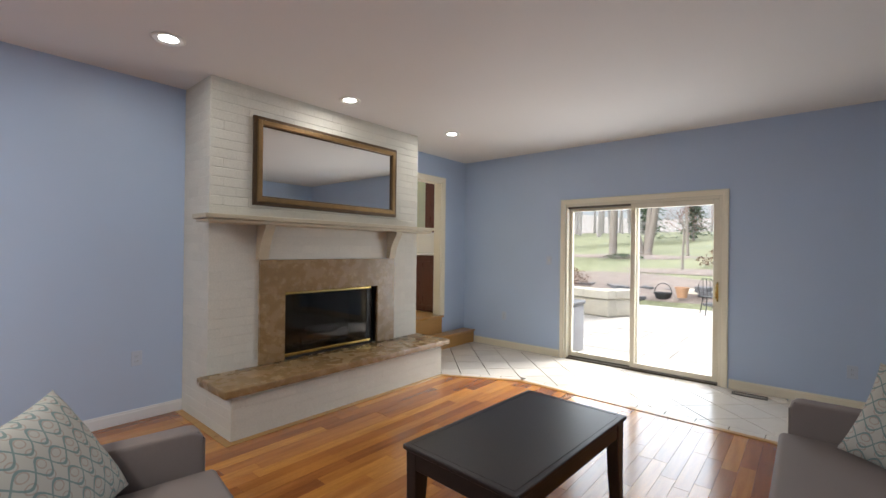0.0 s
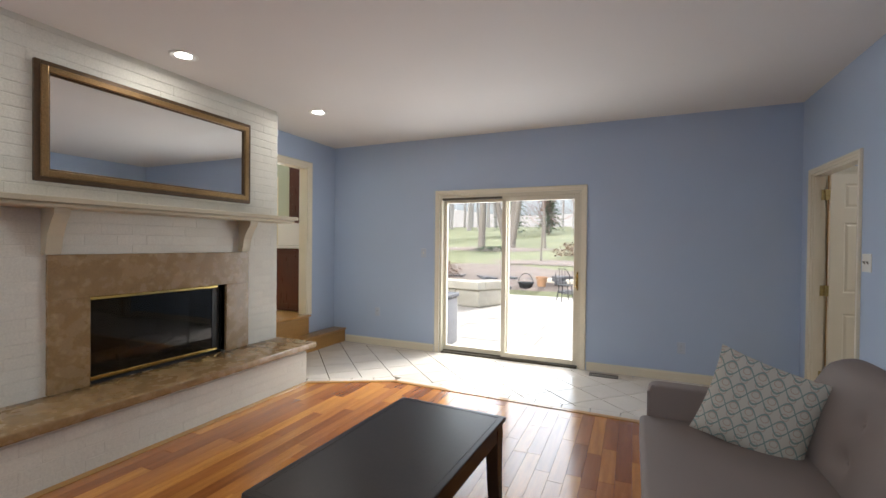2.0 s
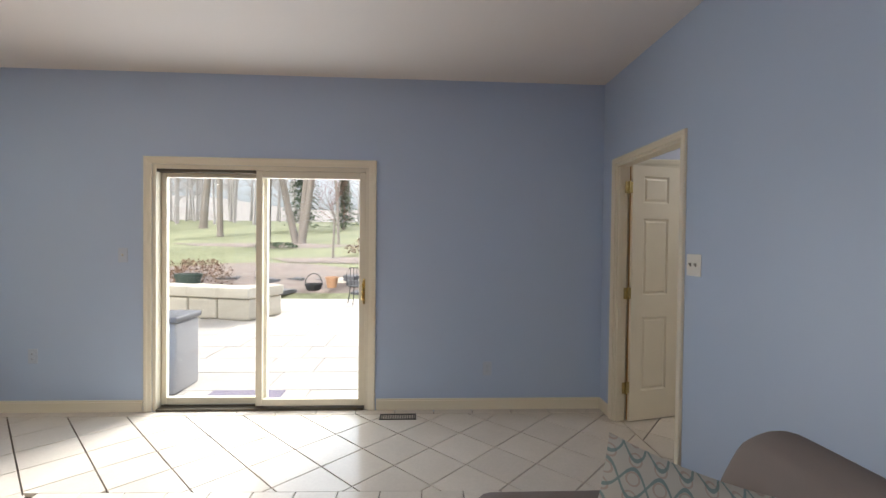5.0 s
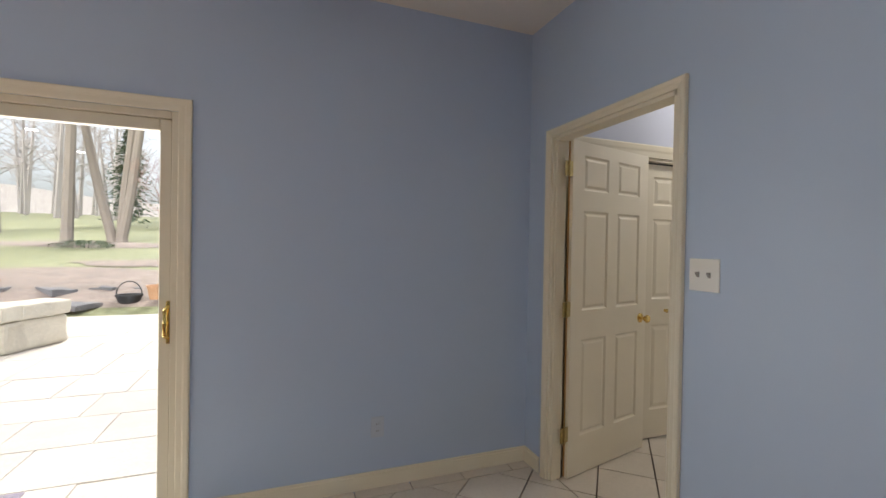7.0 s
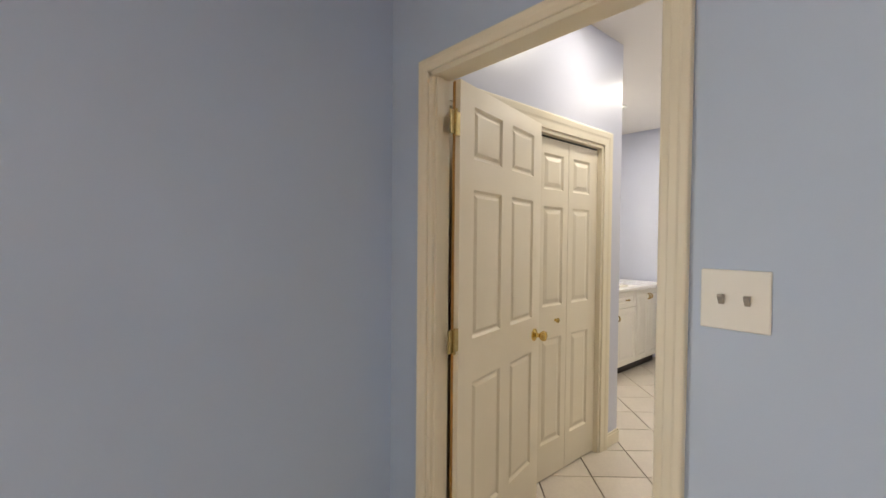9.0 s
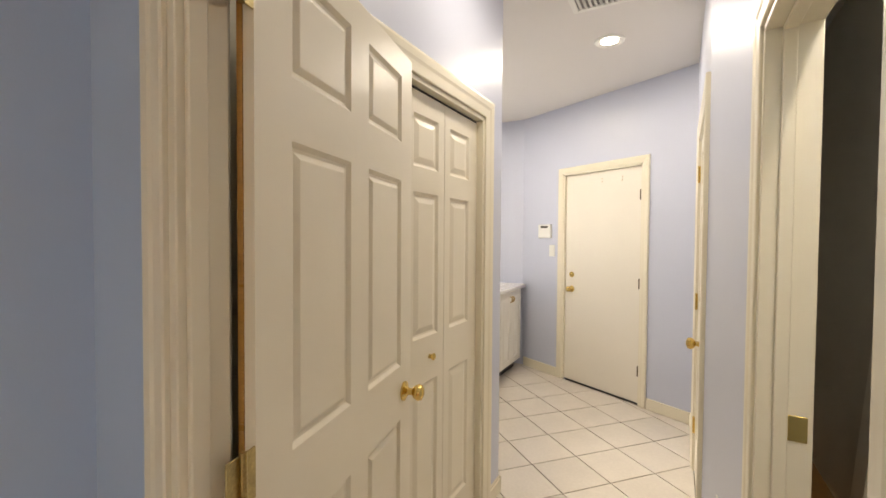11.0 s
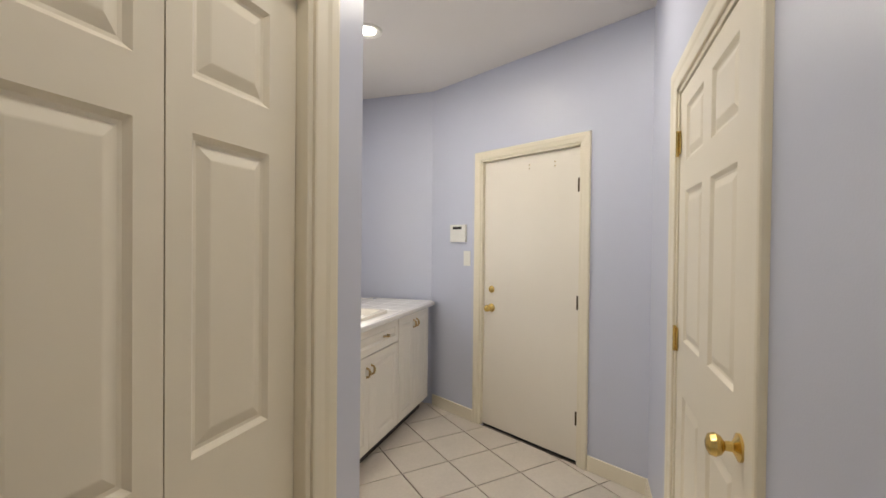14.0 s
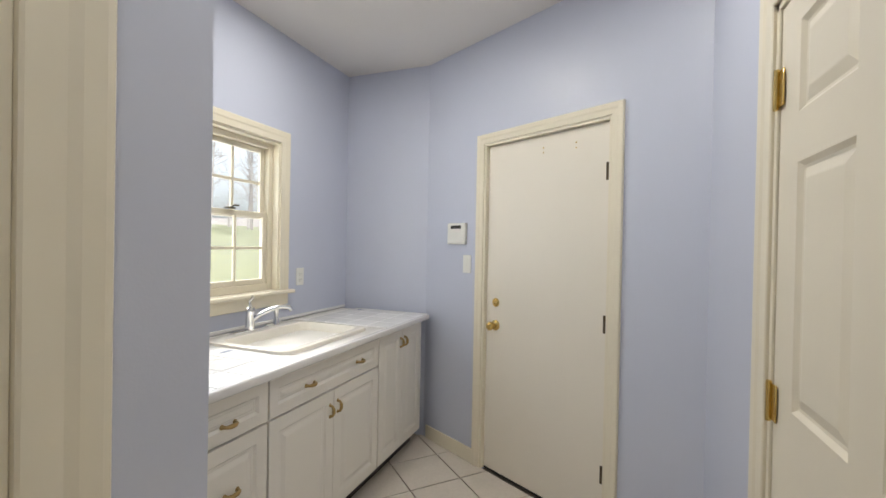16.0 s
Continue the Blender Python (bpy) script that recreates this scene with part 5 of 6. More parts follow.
# patio of large flagstones
random.seed(21)
patio = setting("patio", boxes((-8.5, 5.67, -0.16, 7.5, 13.3, -0.112)), JOINT, "pale flagstone patio outside the sliding door", "patio")
y = 5.68
while y < 13.2:
    h, x = random.choice((0.6, 0.75, 0.9)), -8.5 - random.uniform(0, 0.6)
    while x < 7.4:
        w = random.choice((0.6, 0.8, 1.0, 1.2))
        c = [(-w / 2 + 0.006, -h / 2 + 0.006), (w / 2 - 0.006, -h / 2 + 0.006 + random.uniform(0, 0.008)), (w / 2 - 0.006, h / 2 - 0.006), (-w / 2 + 0.006, h / 2 - 0.006 - random.uniform(0, 0.008))]
        part("flagstone", prism(c, -0.04, random.uniform(0.010, 0.014)), PAVER, patio, m=pose(x + w / 2, y + h / 2, -0.112))
        x += w
    y += h
# seat wall of pale limestone blocks
wall = thing("seat_wall", "low seat wall of rough pale limestone blocks on the patio", "stone wall", pose(-3.25, 10.97, -0.10, 0, 0, 241))


def rock(w, d, h, seed, rough=0.02):
    bm = boxes((0, 0, 0, w, d, h), bevel=min(w, d, h) * 0.12, seg=2)
    bmesh.ops.subdivide_edges(bm, edges=[e for e in bm.edges if e.calc_length() > 0.12], cuts=2, use_grid_fill=True)
    for v in bm.verts:
        v.co += rough * noise.noise_vector(v.co * 5 + Vector((seed * 7.3, seed, 0)))
    return bm


part("stone", rock(0.608, 0.42, 0.41, 0), LIME, wall)
part("capstone", rock(0.63, 0.50, 0.20, 9), LIME, wall, m=pose(-0.01, -0.04, 0.415))
wall2 = thing("seat_wall", "low seat wall of rough pale limestone blocks on the patio", "stone wall", pose(-3.12, 10.38, -0.10, 0, 0, 164))
x = 0.0
for k in range(4):
    w = (0.7, 0.66, 0.74, 0.68)[k]
    part("stone", rock(w - 0.012, 0.42, 0.41, k + 20), LIME, wall2, m=pose(x, 0, 0.0))
    part("capstone", rock(w + 0.01, 0.50, 0.20, k + 29), LIME, wall2, m=pose(x - 0.01, -0.04, 0.415))
    x += w
random.seed(31)
for k in range(26):
    x, y = random.uniform(-7.5, 2.5), random.uniform(13.1, 15.2)
    w = random.uniform(0.25, 0.8)
    b = rock(w, w * random.uniform(0.5, 0.8), random.uniform(0.08, 0.2), k + 50, 0.04)
    tagged(part("garden_rock", b, SLATE, m=pose(x, y, ground_z(x, y) - 0.02, random.uniform(-5, 5), random.uniform(-5, 5), random.uniform(0, 360)), smooth=False), "grey slate rock edging the planting bed", "rock", "garden rocks")


def pot(name, label, m, r, h, mat, handle):
    t = thing(name, label, "planter", m)
    part("pot", lathe([(r * 0.72, 0), (r, h * 0.85), (r * 1.1, h * 0.86), (r * 1.1, h), (r * 0.95, h), (r * 0.9, h * 0.8), (0.001, h * 0.78)], 20), mat, t, smooth=True)
    if handle:
        part("hoop", tube([(r * math.cos(radians(a)), 0, h + (r * 1.2) * math.sin(radians(a))) for a in range(0, 181, 15)], 0.012, 8), BLACK, t)


pot("planter_basket", "dark basket planter with a tall hoop handle", pose(-3.05, 14.0, -0.06), 0.23, 0.28, BLACK, True)
pot("garden_urn", "dark green garden urn by the brown shrub", pose(-6.1, 13.35, -0.1), 0.30, 0.62, material("dark_green_glaze", (0.03, 0.05, 0.04), 0.4), False)
pot("terracotta_pot", "round terracotta pot on the patio edge", pose(-2.52, 13.85, 0.12), 0.17, 0.30, TERRA, False)
tagged(part("stone_plinth", rock(1.1, 0.5, 0.36, 77), LIME, m=pose(-2.7, 14.5, -0.05)), "pale stone block under the pots", "stone")


def garden_chair(m):
    t = thing("garden_chair", "black wrought iron garden chair on the patio", "chair", m, "garden chairs")
    part("seat", lathe([(0.20, 0.42), (0.21, 0.425), (0.21, 0.44), (0.001, 0.445)], 20), BLACK, t)
    for a in (45, 135, 225, 315):
        c, s = math.cos(radians(a)), math.sin(radians(a))
        part("leg", tube([(0.17 * c, 0.17 * s, 0.43), (0.20 * c, 0.20 * s, 0.2), (0.24 * c, 0.24 * s, 0.0)], 0.011, 8), BLACK, t)
    part("backrest", tube([(-0.19, 0.12, 0.43), (-0.2, 0.2, 0.7), (-0.1, 0.23, 0.86), (0.1, 0.23, 0.86), (0.2, 0.2, 0.7), (0.19, 0.12, 0.43)], 0.011, 8), BLACK, t)
    for x in (-0.08, 0, 0.08):
        part("spindle", tube([(x, 0.16, 0.43), (x, 0.22, 0.66), (x, 0.23, 0.86)], 0.007, 6), BLACK, t)


garden_chair(pose(-1.6, 12.3, -0.10, 0, 0, 30))
garden_chair(pose(-0.9, 12.7, -0.10, 0, 0, -40))
gb = thing("storage_bin", "grey plastic storage bin beside the patio door", "bin", pose(-2.62, 6.35, -0.10))
part("body", boxes((-0.22, -0.22, 0, 0.22, 0.22, 0.70), bevel=0.03, seg=3), material("grey_plastic", (0.30, 0.30, 0.31), 0.6), gb, smooth=True)
part("lid", boxes((-0.24, -0.24, 0.70, 0.24, 0.24, 0.76), bevel=0.02, seg=3), material("dark_grey_plastic", (0.16, 0.16, 0.17), 0.6), gb, smooth=True)


tagged(part("door_mat", boxes((-2.10, 5.82, -0.0985, -1.39, 6.25, -0.086), bevel=0.004), material("purple_grey_mat", (0.22, 0.19, 0.25), 0.95, vary=0.25, scale=30, fine=0.3, fine_scale=160, bump=0.6, bump_scale=300)), "worn purple-grey door mat on the patio stones", "door mat")


# bare trees: trunk, limbs and a mesh of twigs
def ribs(verts, faces, a, b, ra, rb, n):
    d = (b - a).normalized()
    p = d.cross(Vector((0, 0, 1)) if abs(d.z) < 0.9 else Vector((1, 0, 0))).normalized()
    q = d.cross(p)
    base = len(verts)
    for c, r in ((a, ra), (b, rb)):
        for k in range(n):
            an = 2 * math.pi * k / n
            verts.append(c + r * (math.cos(an) * p + math.sin(an) * q))
    for k in range(n):
        faces.append((base + k, base + (k + 1) % n, base + n + (k + 1) % n, base + n + k))


def mesh_of(name, verts, faces, mat):
    mesh = bpy.data.meshes.new(name)
    mesh.from_pydata([tuple(v) for v in verts], [], faces)
    mesh.materials.append(mat)
    return mesh


def bare_tree(label, x, y, height, radius, seed, lean=(0, 0), stems=1, spread=0.55, mat=BARK, twig=TWIG, depth=5, first=0.4):
    rnd = random.Random(seed)
    tv, tf, cv_, cf = [], [], [], []

    def grow(p, d, length, r, level):
        steps = 4 if level < 2 else 2
        for s in range(steps):
            nd = (d + Vector((rnd.uniform(-1, 1), rnd.uniform(-1, 1), rnd.uniform(-0.5, 0.8))) * (0.07 if level == 0 else 0.22)).normalized()
            q = p + nd * length / steps
            r2 = r * (0.9 if level == 0 else 0.78)
            ribs(*((tv, tf) if level < 2 else (cv_, cf)), p, q, r, r2, 9 if level == 0 else (6 if level == 1 else 3))
            p, d, r = q, nd, r2
            if level < depth and (level > 0 or s >= steps * first):
                for _ in range(1 if level == 0 else rnd.choice((1, 1, 2))):
                    side = Vector((rnd.uniform(-1, 1), rnd.uniform(-1, 1), rnd.uniform(-0.1, 0.7))).normalized()
                    grow(p, (d * (1 - spread) + side * spread).normalized(), length * rnd.uniform(0.5, 0.72), r * rnd.uniform(0.45, 0.62), level + 1)
        if level < depth:
            for _ in range(2):
                side = Vector((rnd.uniform(-1, 1), rnd.uniform(-1, 1), rnd.uniform(0, 0.8))).normalized()
                grow(p, (d * 0.6 + side * 0.5).normalized(), length * 0.55, r * 0.7, level + 1)

    for k in range(stems):
        off = Vector((0.35 * k * rnd.uniform(0.6, 1.2), rnd.uniform(-0.2, 0.2), -0.15))
        d = Vector((lean[0] + (k - (stems - 1) / 2) * 0.16, lean[1], 1)).normalized()
        ribs(tv, tf, off, off + Vector((0, 0, 0.35)), radius * 1.35, radius, 9)
        grow(off + Vector((0, 0, 0.33)), d, height, radius, 0)
    t = thing("tree", label, "tree", pose(x, y, ground_z(x, y)), "bare trees")
    a = new("trunk", mesh_of("trunk", tv, tf, mat))
    a.parent = t
    b = new("crown", mesh_of("crown", cv_, cf, twig))
    b.parent = t
    b["label"] = "bare leafless twigs"
    return t


bare_tree("tall bare tree with a straight grey trunk", -8.15, 24.5, 9.0, 0.22, 1, first=0.75, depth=4)
bare_tree("bare tree with several grey stems", -6.95, 25.5, 8.5, 0.20, 2, stems=3, first=0.6, depth=4)
bare_tree("tall bare tree with a grey trunk", -4.6, 25.5, 9.0, 0.08, 3, lean=(-0.02, 0), first=0.6, depth=4)
bare_tree("slim bare tree on the lawn", -3.3, 29.0, 9.0, 0.09, 4, first=0.6, depth=4)
bare_tree("spreading bare tree beyond the lawn", -18.0, 38.0, 8.0, 0.32, 5, first=0.4, depth=5)
bare_tree("bare tree with a grey trunk", -13.0, 30.0, 9.0, 0.2, 6, first=0.5, depth=4)
bare_tree("tall bare tree with a grey trunk", -0.8, 36.0, 10.0, 0.16, 7, first=0.5, depth=4)
bare_tree("bare tree at the edge of the lawn", 6.5, 27.0, 8.0, 0.25, 8, first=0.4, depth=5)
bare_tree("bare tree at the edge of the lawn", 10.5, 31.0, 8.0, 0.28, 9, first=0.4, depth=5)
bare_tree("small weeping tree with reddish bare twigs", -3.4, 18.3, 1.5, 0.05, 10, first=0.3, spread=0.75, depth=5, mat=BARK, twig=REDTW)
bare_tree("small weeping tree with reddish bare twigs", -1.2, 17.6, 1.3, 0.06, 12, first=0.3, spread=0.75, depth=5, mat=REDTW, twig=REDTW)


def shrub(label, x, y, w, h, mat, seed, n=900):
    """A loose shrub of many small leaves on thin stems."""
    rnd = random.Random(seed)
    verts, faces = [], []
    for _ in range(n):
        a, b, r = rnd.uniform(0, 2 * math.pi), rnd.uniform(0, 1), rnd.uniform(0.35, 1.0) ** 0.5
        bump = 1 + 0.2 * math.sin(3 * a + seed)
        c = Vector((w * r * bump * math.cos(a) * math.sqrt(1 - (b * 0.9) ** 2), w * r * bump * math.sin(a) * math.sqrt(1 - (b * 0.9) ** 2), h * b * (0.6 + 0.4 * r) + 0.02))
        s = rnd.uniform(0.03, 0.06) * max(w, 0.5)
        d1 = Vector((rnd.uniform(-1, 1), rnd.uniform(-1, 1), rnd.uniform(-0.4, 1))).normalized() * s
        d2 = Vector((rnd.uniform(-1, 1), rnd.uniform(-1, 1), rnd.uniform(-1, 1))).normalized() * s * 0.5
        k = len(verts)
        verts += [c - d1, c + d2, c + d1, c - d2]
        faces.append((k, k + 1, k + 2, k + 3))
    t = thing("shrub", label, "shrub", pose(x, y, ground_z(x, y)), "shrubs")
    a = new("crown", mesh_of("crown", verts, faces, mat))
    a.parent = t
    for k in range(5):
        part("stem", tube([(0, 0, -0.05), (w * 0.3 * math.cos(k * 1.3), w * 0.3 * math.sin(k * 1.3), h * 0.6)], [0.02, 0.008], 6), TWIG, t)


shrub("rounded brown dormant shrub in the garden bed", -6.3, 14.3, 0.85, 0.75, HEDGE, 1, 1500)
shrub("rounded brown dormant shrub in the garden bed", -8.2, 14.8, 0.9, 0.85, HEDGE, 2, 1500)
shrub("reddish low shrub on the lawn", -1.6, 20.5, 1.6, 0.7, HEDGE, 3, 1200)
shrub("low green groundcover by the trees", -7.0, 23.3, 1.0, 0.3, FIRN, 4, 900)


def fir(label, x, y, h, seed):
    rnd = random.Random(seed)
    verts, faces = [], []
    for lv in range(16):
        z = h * (0.1 + 0.88 * lv / 16)
        rad = h * 0.28 * (1 - lv / 17) * rnd.uniform(0.8, 1.15)
        for k in range(12):
            an = rnd.uniform(0, 2 * math.pi)
            for s in range(9):
                f = (s + 0.5) / 9
                c = Vector((math.cos(an) * rad * f, math.sin(an) * rad * f, z - 0.25 * rad * f * f + rnd.uniform(-0.06, 0.06) * h))
                w = 0.09 * h / 5 * (1.2 - f)
                for _ in range(2):
                    d1 = Vector((math.cos(an) + rnd.uniform(-0.7, 0.7), math.sin(an) + rnd.uniform(-0.7, 0.7), rnd.uniform(-0.6, 0.1))).normalized() * w * 1.8
                    d2 = d1.cross(Vector((0, 0, 1))).normalized() * w * 0.6 + Vector((0, 0, rnd.uniform(-0.05, 0.05)))
                    i = len(verts)
                    verts += [c - d1, c + d2, c + d1, c - d2]
                    faces.append((i, i + 1, i + 2, i + 3))
    t = thing("fir_tree", label, "tree", pose(x, y, ground_z(x, y)), "evergreens")
    part("trunk", tube([(0, 0, -0.1), (0, 0, h)], [0.11, 0.02], 8), BARK, t)
    a = new("crown", mesh_of("crown", verts, faces, FIRN))
    a.parent = t


fir("dark green fir behind the bare trees", -6.6, 38.0, 6.0, 1)
fir("dark green fir behind the bare trees", -9.5, 37.0, 7.5, 2)
fir("dark green fir at the lawn's edge", -20.0, 33.0, 5.5, 3)
fir("dark green fir near the laundry window", 9.0, 24.0, 4.0, 4)

# far woods: slim trunks with twigs, past counting, and a ridge, both coloured pale as by haze
rnd = random.Random(77)
verts, faces = [], []
for _ in range(230):
    x, y = rnd.uniform(-75, 55), rnd.uniform(44, 78)
    p = Vector((x, y, ground_z(x, y) - 0.2))
    hgt = rnd.uniform(9, 15)
    q = p + Vector((rnd.uniform(-1, 1), 0, hgt))
    ribs(verts, faces, p, q, rnd.uniform(0.14, 0.3), 0.04, 4)
    for _ in range(26):
        f = rnd.uniform(0.25, 1)
        a = p.lerp(q, f)
        b = a + Vector((rnd.uniform(-1, 1), rnd.uniform(-0.4, 0.4), rnd.uniform(0.1, 1))) * hgt * 0.26 * (1.3 - f)
        ribs(verts, faces, a, b, 0.055, 0.015, 3)
        for _ in range(3):
            c = a.lerp(b, rnd.uniform(0.3, 1))
            ribs(verts, faces, c, c + Vector((rnd.uniform(-1, 1), rnd.uniform(-0.4, 0.4), rnd.uniform(-0.1, 0.9))) * 1.3, 0.028, 0.01, 3)
tagged(new("far_woods", mesh_of("far_woods", verts, faces, FARW)), "bare woods beyond the lawn, haze put into their colour", "woods", kind="stuff")
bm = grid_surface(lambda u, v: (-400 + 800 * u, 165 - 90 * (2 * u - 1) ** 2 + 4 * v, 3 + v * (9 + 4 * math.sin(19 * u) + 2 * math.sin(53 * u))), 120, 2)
setting("backdrop", bm, FARW, "grey-brown wooded ridge in the distance, haze put into its colour", "distance")

# ---- floors and bricks, piece by piece ----
TRIM = [(XH + 0.0, 3.82), (-2.15, 4.245), (0.2, 4.20), (XR, 4.18)]


def edge_y(x):
    """The line between boards and tiles."""
    for (x0, y0), (x1, y1) in zip(TRIM, TRIM[1:]):
        if x0 <= x <= x1:
            return y0 + (y1 - y0) * (x - x0) / (x1 - x0)
    return TRIM[0][1] if x < TRIM[0][0] else TRIM[-1][1]


def clip_poly(poly, a, b, c):
    """Keeps the side a*x + b*y <= c of a polygon."""
    out = []
    for i, p in enumerate(poly):
        q = poly[(i + 1) % len(poly)]
        dp, dq = a * p[0] + b * p[1] - c, a * q[0] + b * q[1] - c
        if dp <= 0:
            out.append(p)
        if dp * dq < 0:
            k = dp / (dp - dq)
            out.append((p[0] + k * (q[0] - p[0]), p[1] + k * (q[1] - p[1])))
    return out


def area(poly):
    return abs(sum(p[0] * q[1] - q[0] * p[1] for p, q in zip(poly, poly[1:] + poly[:1]))) / 2


def slab(poly, z0, z1, chamfer):
    """A flat piece with a small chamfer round its top."""
    bm = bmesh.new()
    cx, cy = sum(p[0] for p in poly) / len(poly), sum(p[1] for p in poly) / len(poly)
    n = len(poly)

    def ring(f, z):
        out = []
        for x, y in poly:
            d = math.hypot(x - cx, y - cy)
            k = max(0.2, 1 - f / max(d, 1e-6) * 1.3)
            out.append(bm.verts.new((cx + (x - cx) * k, cy + (y - cy) * k, z)))
        return out

    a, b, c = ring(0, z0), ring(0, z1 - chamfer), ring(chamfer, z1)
    for lo, hi in ((a, b), (b, c)):
        for i in range(n):
            bm.faces.new((lo[i], lo[(i + 1) % n], hi[(i + 1) % n], hi[i]))
    bm.faces.new(c)
    bmesh.ops.recalc_face_normals(bm, faces=bm.faces)
    return bm


wood = tagged(new("floor_boards"), "glossy reddish jatoba plank floor with mixed tones", "wood floor", kind="structure")
random.seed(5)
PW, rest = 0.092, []
x = XL
while x < XR:
    y = YB - random.uniform(0, 0.9)
    while y < 4.3:
        ln = random.choice((0.45, 0.6, 0.75, 0.9, 1.1, 1.3))
        poly = [(x + 0.0006, y + 0.0006), (x + PW - 0.0006, y + 0.0006), (x + PW - 0.0006, y + ln - 0.0006), (x + 0.0006, y + ln - 0.0006)]
        poly = clip_poly(poly, 0, -1, -YB)
        poly = clip_poly(poly, 1, 0, XR - 0.001)
        for (x0, y0), (x1, y1) in zip(TRIM, TRIM[1:]):
            if poly and (x0 - 0.2 < x < x1 + 0.1):
                nx, ny = -(y1 - y0), (x1 - x0)
                if x0 == TRIM[0][0] or x1 != TRIM[1][0]:
                    if not (x0 != TRIM[0][0] and x + PW < x0):
                        poly = clip_poly(poly, nx, ny, nx * x0 + ny * y0)
        if poly and x + PW < XH + 0.01 and y + ln > FY0 - 0.03:
            poly = clip_poly(poly, 0, 1, FY0 + 0.01)
        if poly and len(poly) > 2 and area(poly) > 2e-4:
            if x > -3.9 and x < 0.2 and y + ln > 0.75:
                cx, cy = sum(p[0] for p in poly) / len(poly), sum(p[1] for p in poly) / len(poly)
                ob = part("plank", slab([(a - cx, b - cy) for a, b in poly], -0.02, random.uniform(-0.0006, 0.0), 0.0008), HPLANK, wood)
                ob.matrix_basis = pose(cx, cy, 0)
            else:
                rest.append(slab(poly, -0.02, 0.0, 0.0008))
        y += ln
    x += PW
tagged(part("plank_field", merged(*rest), HPLANK, wood), kind="stuff")
# oak strips that edge the boards
strips = [boxes((-3.88, FY0 - 0.055, -0.005, XH + 0.055, FY0 + 0.011, 0.004), bevel=0.002), boxes((XH - 0.011, FY0 - 0.0, -0.005, XH + 0.055, 3.80, 0.004), bevel=0.002)]
for (x0, y0), (x1, y1) in zip(TRIM, TRIM[1:]):
    d = Vector((x1 - x0, y1 - y0, 0))
    b = boxes((0, -0.05, -0.005, d.length, 0.004, 0.006), bevel=0.003)
    b.transform(Matrix.Translation((x0, y0, 0)) @ Matrix.Rotation(math.atan2(d.y, d.x), 4, "Z"))
    strips.append(b)
setting("trim_floor", merged(*strips), OAK, "golden oak strip edging the plank floor", "floor trim")

TP = 0.322


def tile_field(name, label, u0, v0, clips, near, bbox, TP, angle):
    field = tagged(new(name), label, "tiled floor", kind="structure")
    left, count = [], 0
    ca, sa = math.cos(radians(angle)), math.sin(radians(angle))
    full = data_of("tile", slab([(-TP / 2 + 0.004, -TP / 2 + 0.004), (TP / 2 - 0.004, -TP / 2 + 0.004), (TP / 2 - 0.004, TP / 2 - 0.004), (-TP / 2 + 0.004, TP / 2 - 0.004)], -0.02, 0.0, 0.0015), TILE)
    for i in range(-60, 61):
        for j in range(-60, 61):
            u, v = u0 + (i + 0.5) * TP, v0 + (j + 0.5) * TP
            cx, cy = u * ca - v * sa, u * sa + v * ca
            if not (bbox[0] - 0.3 < cx < bbox[1] + 0.3 and bbox[2] - 0.3 < cy < bbox[3] + 0.3):
                continue
            h = TP / 2 - 0.004
            poly = [((u + a * h) * ca - (v + b * h) * sa, (u + a * h) * sa + (v + b * h) * ca) for a, b in ((-1, -1), (1, -1), (1, 1), (-1, 1))]
            whole = area(poly)
            for a, b, c, *side in clips:
                if side and (cx < -2.15) != (side[0] < 0):
                    continue
                poly = clip_poly(poly, a, b, c) if len(poly) > 2 else []
            if len(poly) < 3 or area(poly) < 4e-4:
                continue
            if near(cx, cy) and count < 300:
                count += 1
                if area(poly) > whole * 0.999:
                    piece("tile", full, field, pose(cx, cy, 0, random.uniform(-0.06, 0.06), random.uniform(-0.06, 0.06), angle))
                else:
                    ox, oy = sum(p[0] for p in poly) / len(poly), sum(p[1] for p in poly) / len(poly)
                    part("tile", slab([(a - ox, b - oy) for a, b in poly], -0.02, 0.0, 0.0015), TILE, field, m=pose(ox, oy, 0))
            else:
                left.append(slab(poly, -0.02, 0.0, 0.0015))
    if left:
        tagged(part("tile_field", merged(*left), TILE, field), kind="stuff")
    return field


# the living room's tile strip: a border row of small tiles along the oak edge, then the diagonal field
BW = 0.10
clips = [(0, 1, YS - 0.095), (-1, 0, -XL), (1, 0, XR + 0.06)]
for (x0, y0), (x1, y1) in zip(TRIM[:2], TRIM[1:3]):
    nx, ny = -(y1 - y0), (x1 - x0)
    ln = math.hypot(nx, ny)
    clips.append((-nx / ln, -ny / ln, -(nx * x0 + ny * y0) / ln - BW - 0.006, -1 if x0 < -2.5 else 1))
tf = tile_field("floor_tiles", "glossy cream diagonal floor tiles with brown grout", 0.221, 0.194, clips, lambda a, b: True, (XL, XR, 3.7, YS), 0.32, 45)
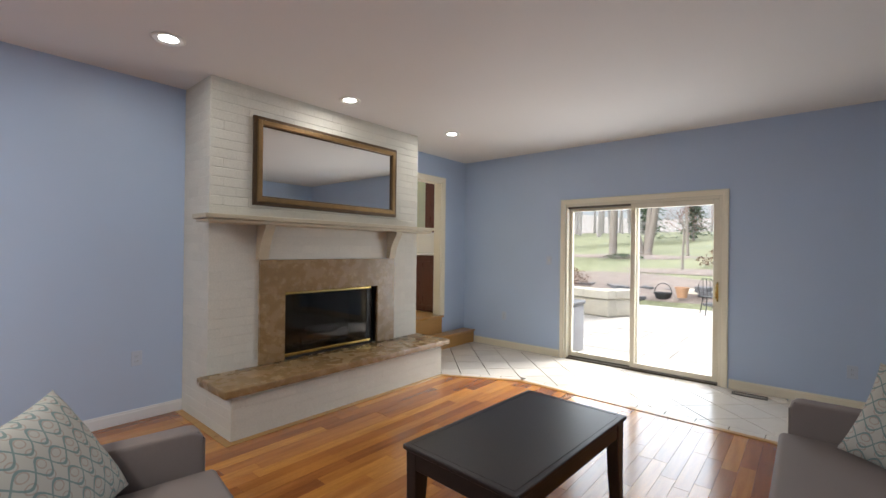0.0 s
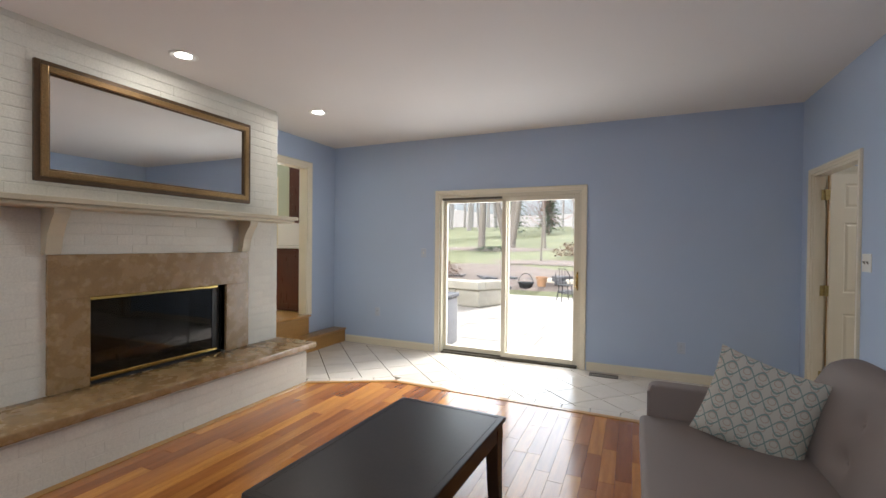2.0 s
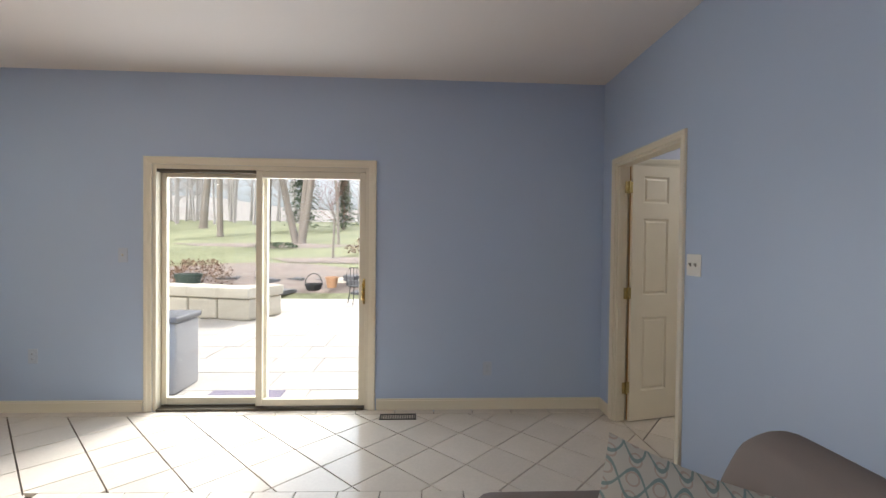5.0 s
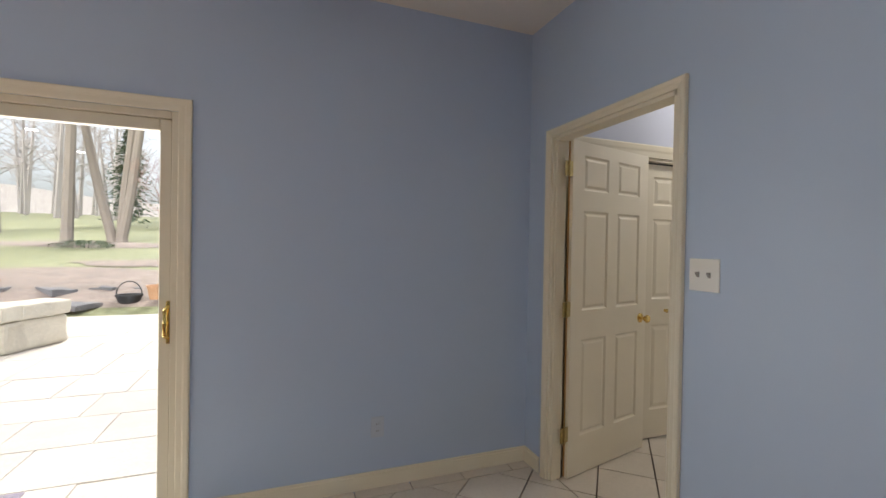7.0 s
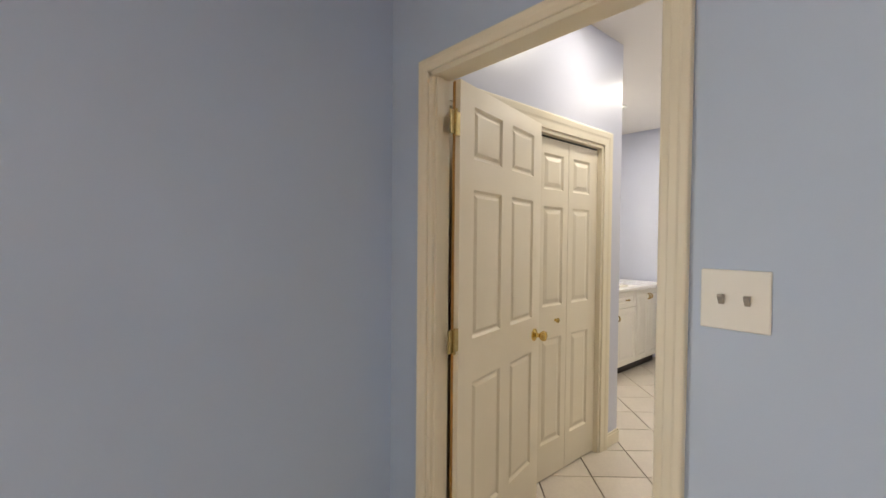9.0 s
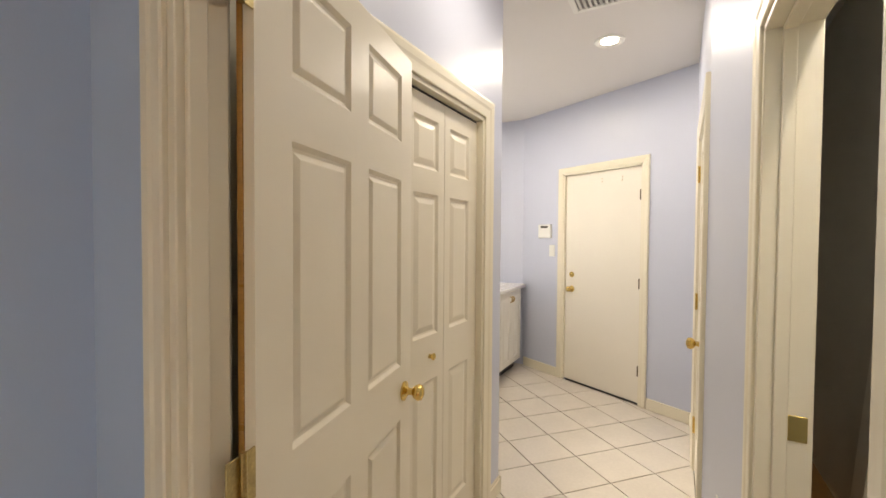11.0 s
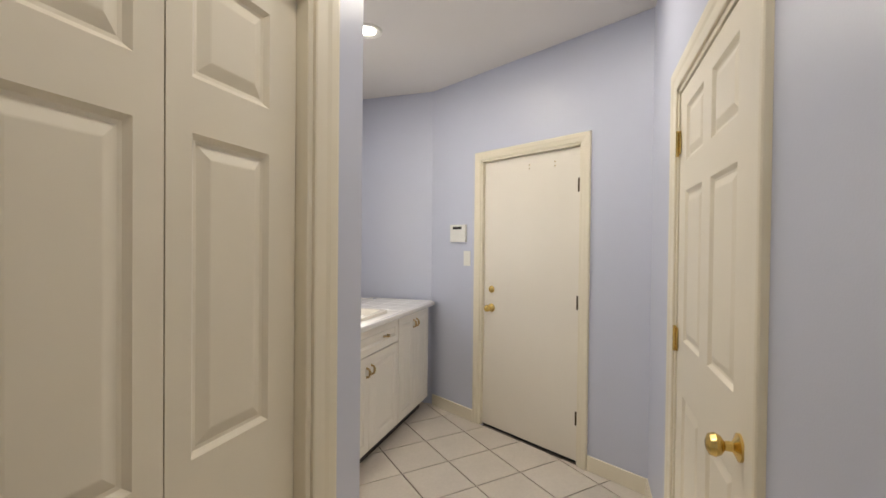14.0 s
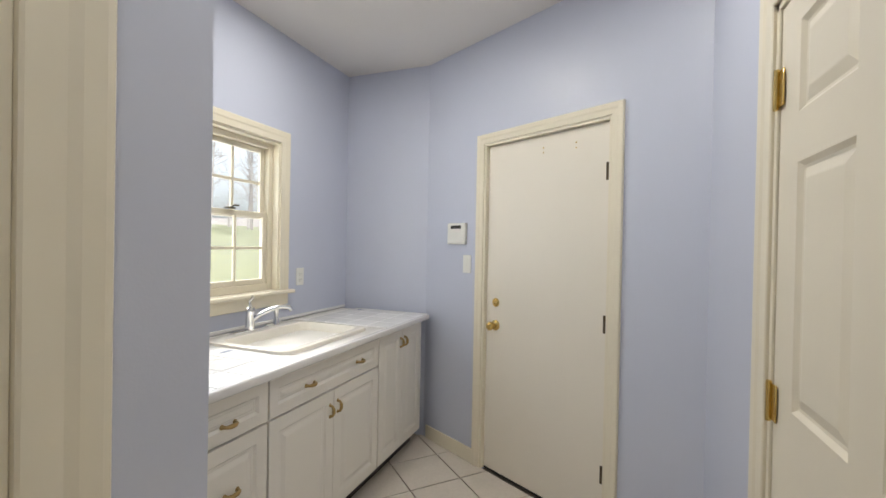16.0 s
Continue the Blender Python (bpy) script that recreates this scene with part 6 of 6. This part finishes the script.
for (x0, y0), (x1, y1) in zip(TRIM, TRIM[1:]):
    d = Vector((x1 - x0, y1 - y0, 0))
    n = max(1, round(d.length / 0.2262))
    for k in range(n):
        m = Matrix.Translation((x0 + d.x * (k + 0.5) / n, y0 + d.y * (k + 0.5) / n, 0)) @ Matrix.Rotation(math.atan2(d.y, d.x), 4, "Z") @ Matrix.Translation((0, BW / 2 + 0.004, 0))
        w = d.length / n / 2 - 0.003
        part("tile", slab([(-w, -BW / 2), (w, -BW / 2), (w, BW / 2), (-w, BW / 2)], -0.02, 0.0, 0.0015), TILE, tf, m=m)
k, x = 0, XL + 0.1
while x < XR - 0.05:
    w = min(TP, XR - x)
    part("tile", slab([(-w / 2 + 0.003, -0.04), (w / 2 - 0.003, -0.04), (w / 2 - 0.003, 0.04), (-w / 2 + 0.003, 0.04)], -0.02, 0.0, 0.0015), TILE, tf, m=pose(x + w / 2, YS - 0.047, 0))
    x += TP
tile_field("floor_laundry_tiles", "cream diagonal floor tiles with brown grout in the laundry", 0.242, 0.151,
           [(-1, 0, -XR - 0.068), (0, -1, -LY0), (0, 1, LYW), (1 / math.hypot(1, 0.54), -0.54 / math.hypot(1, 0.54), (GX - 0.54 * GY) / math.hypot(1, 0.54))],
           lambda a, b: True, (XR, LXB, LY0, LYW), 0.328, 48)

BL, BHH = 0.205, 0.0755


def brick(l, d, h, skew, flat):
    """One thickly painted brick, its long arrises rounded; it faces +x. flat: joints all but filled with paint."""
    c, e = (0.0012, 0.0030) if flat else (0.0030, 0.0075)
    bm = prism([(0, 0), (d - c, 0.0004), (d - c * 0.35, e * 0.45), (d, e), (d, h - e), (d - c * 0.35, h - e * 0.45), (d - c, h - 0.0004), (0, h)], 0.0003, l - 0.0003, "y")
    for v in bm.verts:
        if v.co.x > d * 0.5:
            v.co.x += 0.0006 * math.sin(40 * v.co.y + skew)
    return bm


random.seed(9)
MESHES = {}


def brick_row(parent, origin, turn, length, z, n, skip, joined, flat):
    """A course of running bond along a face."""
    pos = -BL / 2 if n % 2 else 0.0
    while pos < length - 0.01:
        a, b = max(0.0, pos), min(length, pos + BL)
        if b - a > 0.03:
            mid = (a + b) / 2
            if not skip(mid, z):
                key = (round(b - a, 3), random.randrange(3), flat)
                if key not in MESHES:
                    MESHES[key] = data_of("brick", brick(b - a, 0.03, BHH, 2.1 * key[1], flat), BRICKP)
                m = Matrix.Translation((*origin, z)) @ Matrix.Rotation(turn, 4, "Z") @ Matrix.Translation((-0.03 + random.uniform(0.0, 0.0008 if flat else 0.0018), a, 0))
                if joined is None:
                    piece("brick", MESHES[key], parent, m)
                else:
                    t = bmesh.new()
                    t.from_mesh(MESHES[key])
                    t.transform(m)
                    joined.append(t)
        pos += BL


def hidden_front(mid, z):
    y = FY0 + mid
    inside = 2.05 < y < 3.36 and z < 1.20 or MY0 + 0.16 < y < MY1 - 0.16 and 1.82 < z < 2.38
    return inside or z < 0.32


joined, n, z = [], 0, 0.0
while z < CEIL - 0.02:
    h_ok = z + BHH < CEIL
    if h_ok:
        brick_row(breast, (XB, FY0), 0.0, FY1 - FY0, z, n, hidden_front, None if z > 1.6 else joined, z < 1.6)
        brick_row(breast, (XL + 0.01, FY0), -math.pi / 2, XB - XL - 0.012, z, n + 1, lambda a, b: False, joined, True)
        brick_row(breast, (XB - 0.002, FY1), math.pi / 2, XB - XL - 0.012, z, n + 1, lambda a, b: b < 0.4, joined, False)
    if z + BHH < 0.345:
        brick_row(hearth_base, (XH, FY0), 0.0, 3.83 - FY0, z, n, lambda a, b: False, None, True)
        brick_row(hearth_base, (XB - 0.002, FY0), -math.pi / 2, XH - XB, z, n + 1, lambda a, b: False, None, True)
    n, z = n + 1, z + BHH
tagged(part("brick_field", merged(*joined), BRICKP, breast), kind="stuff")
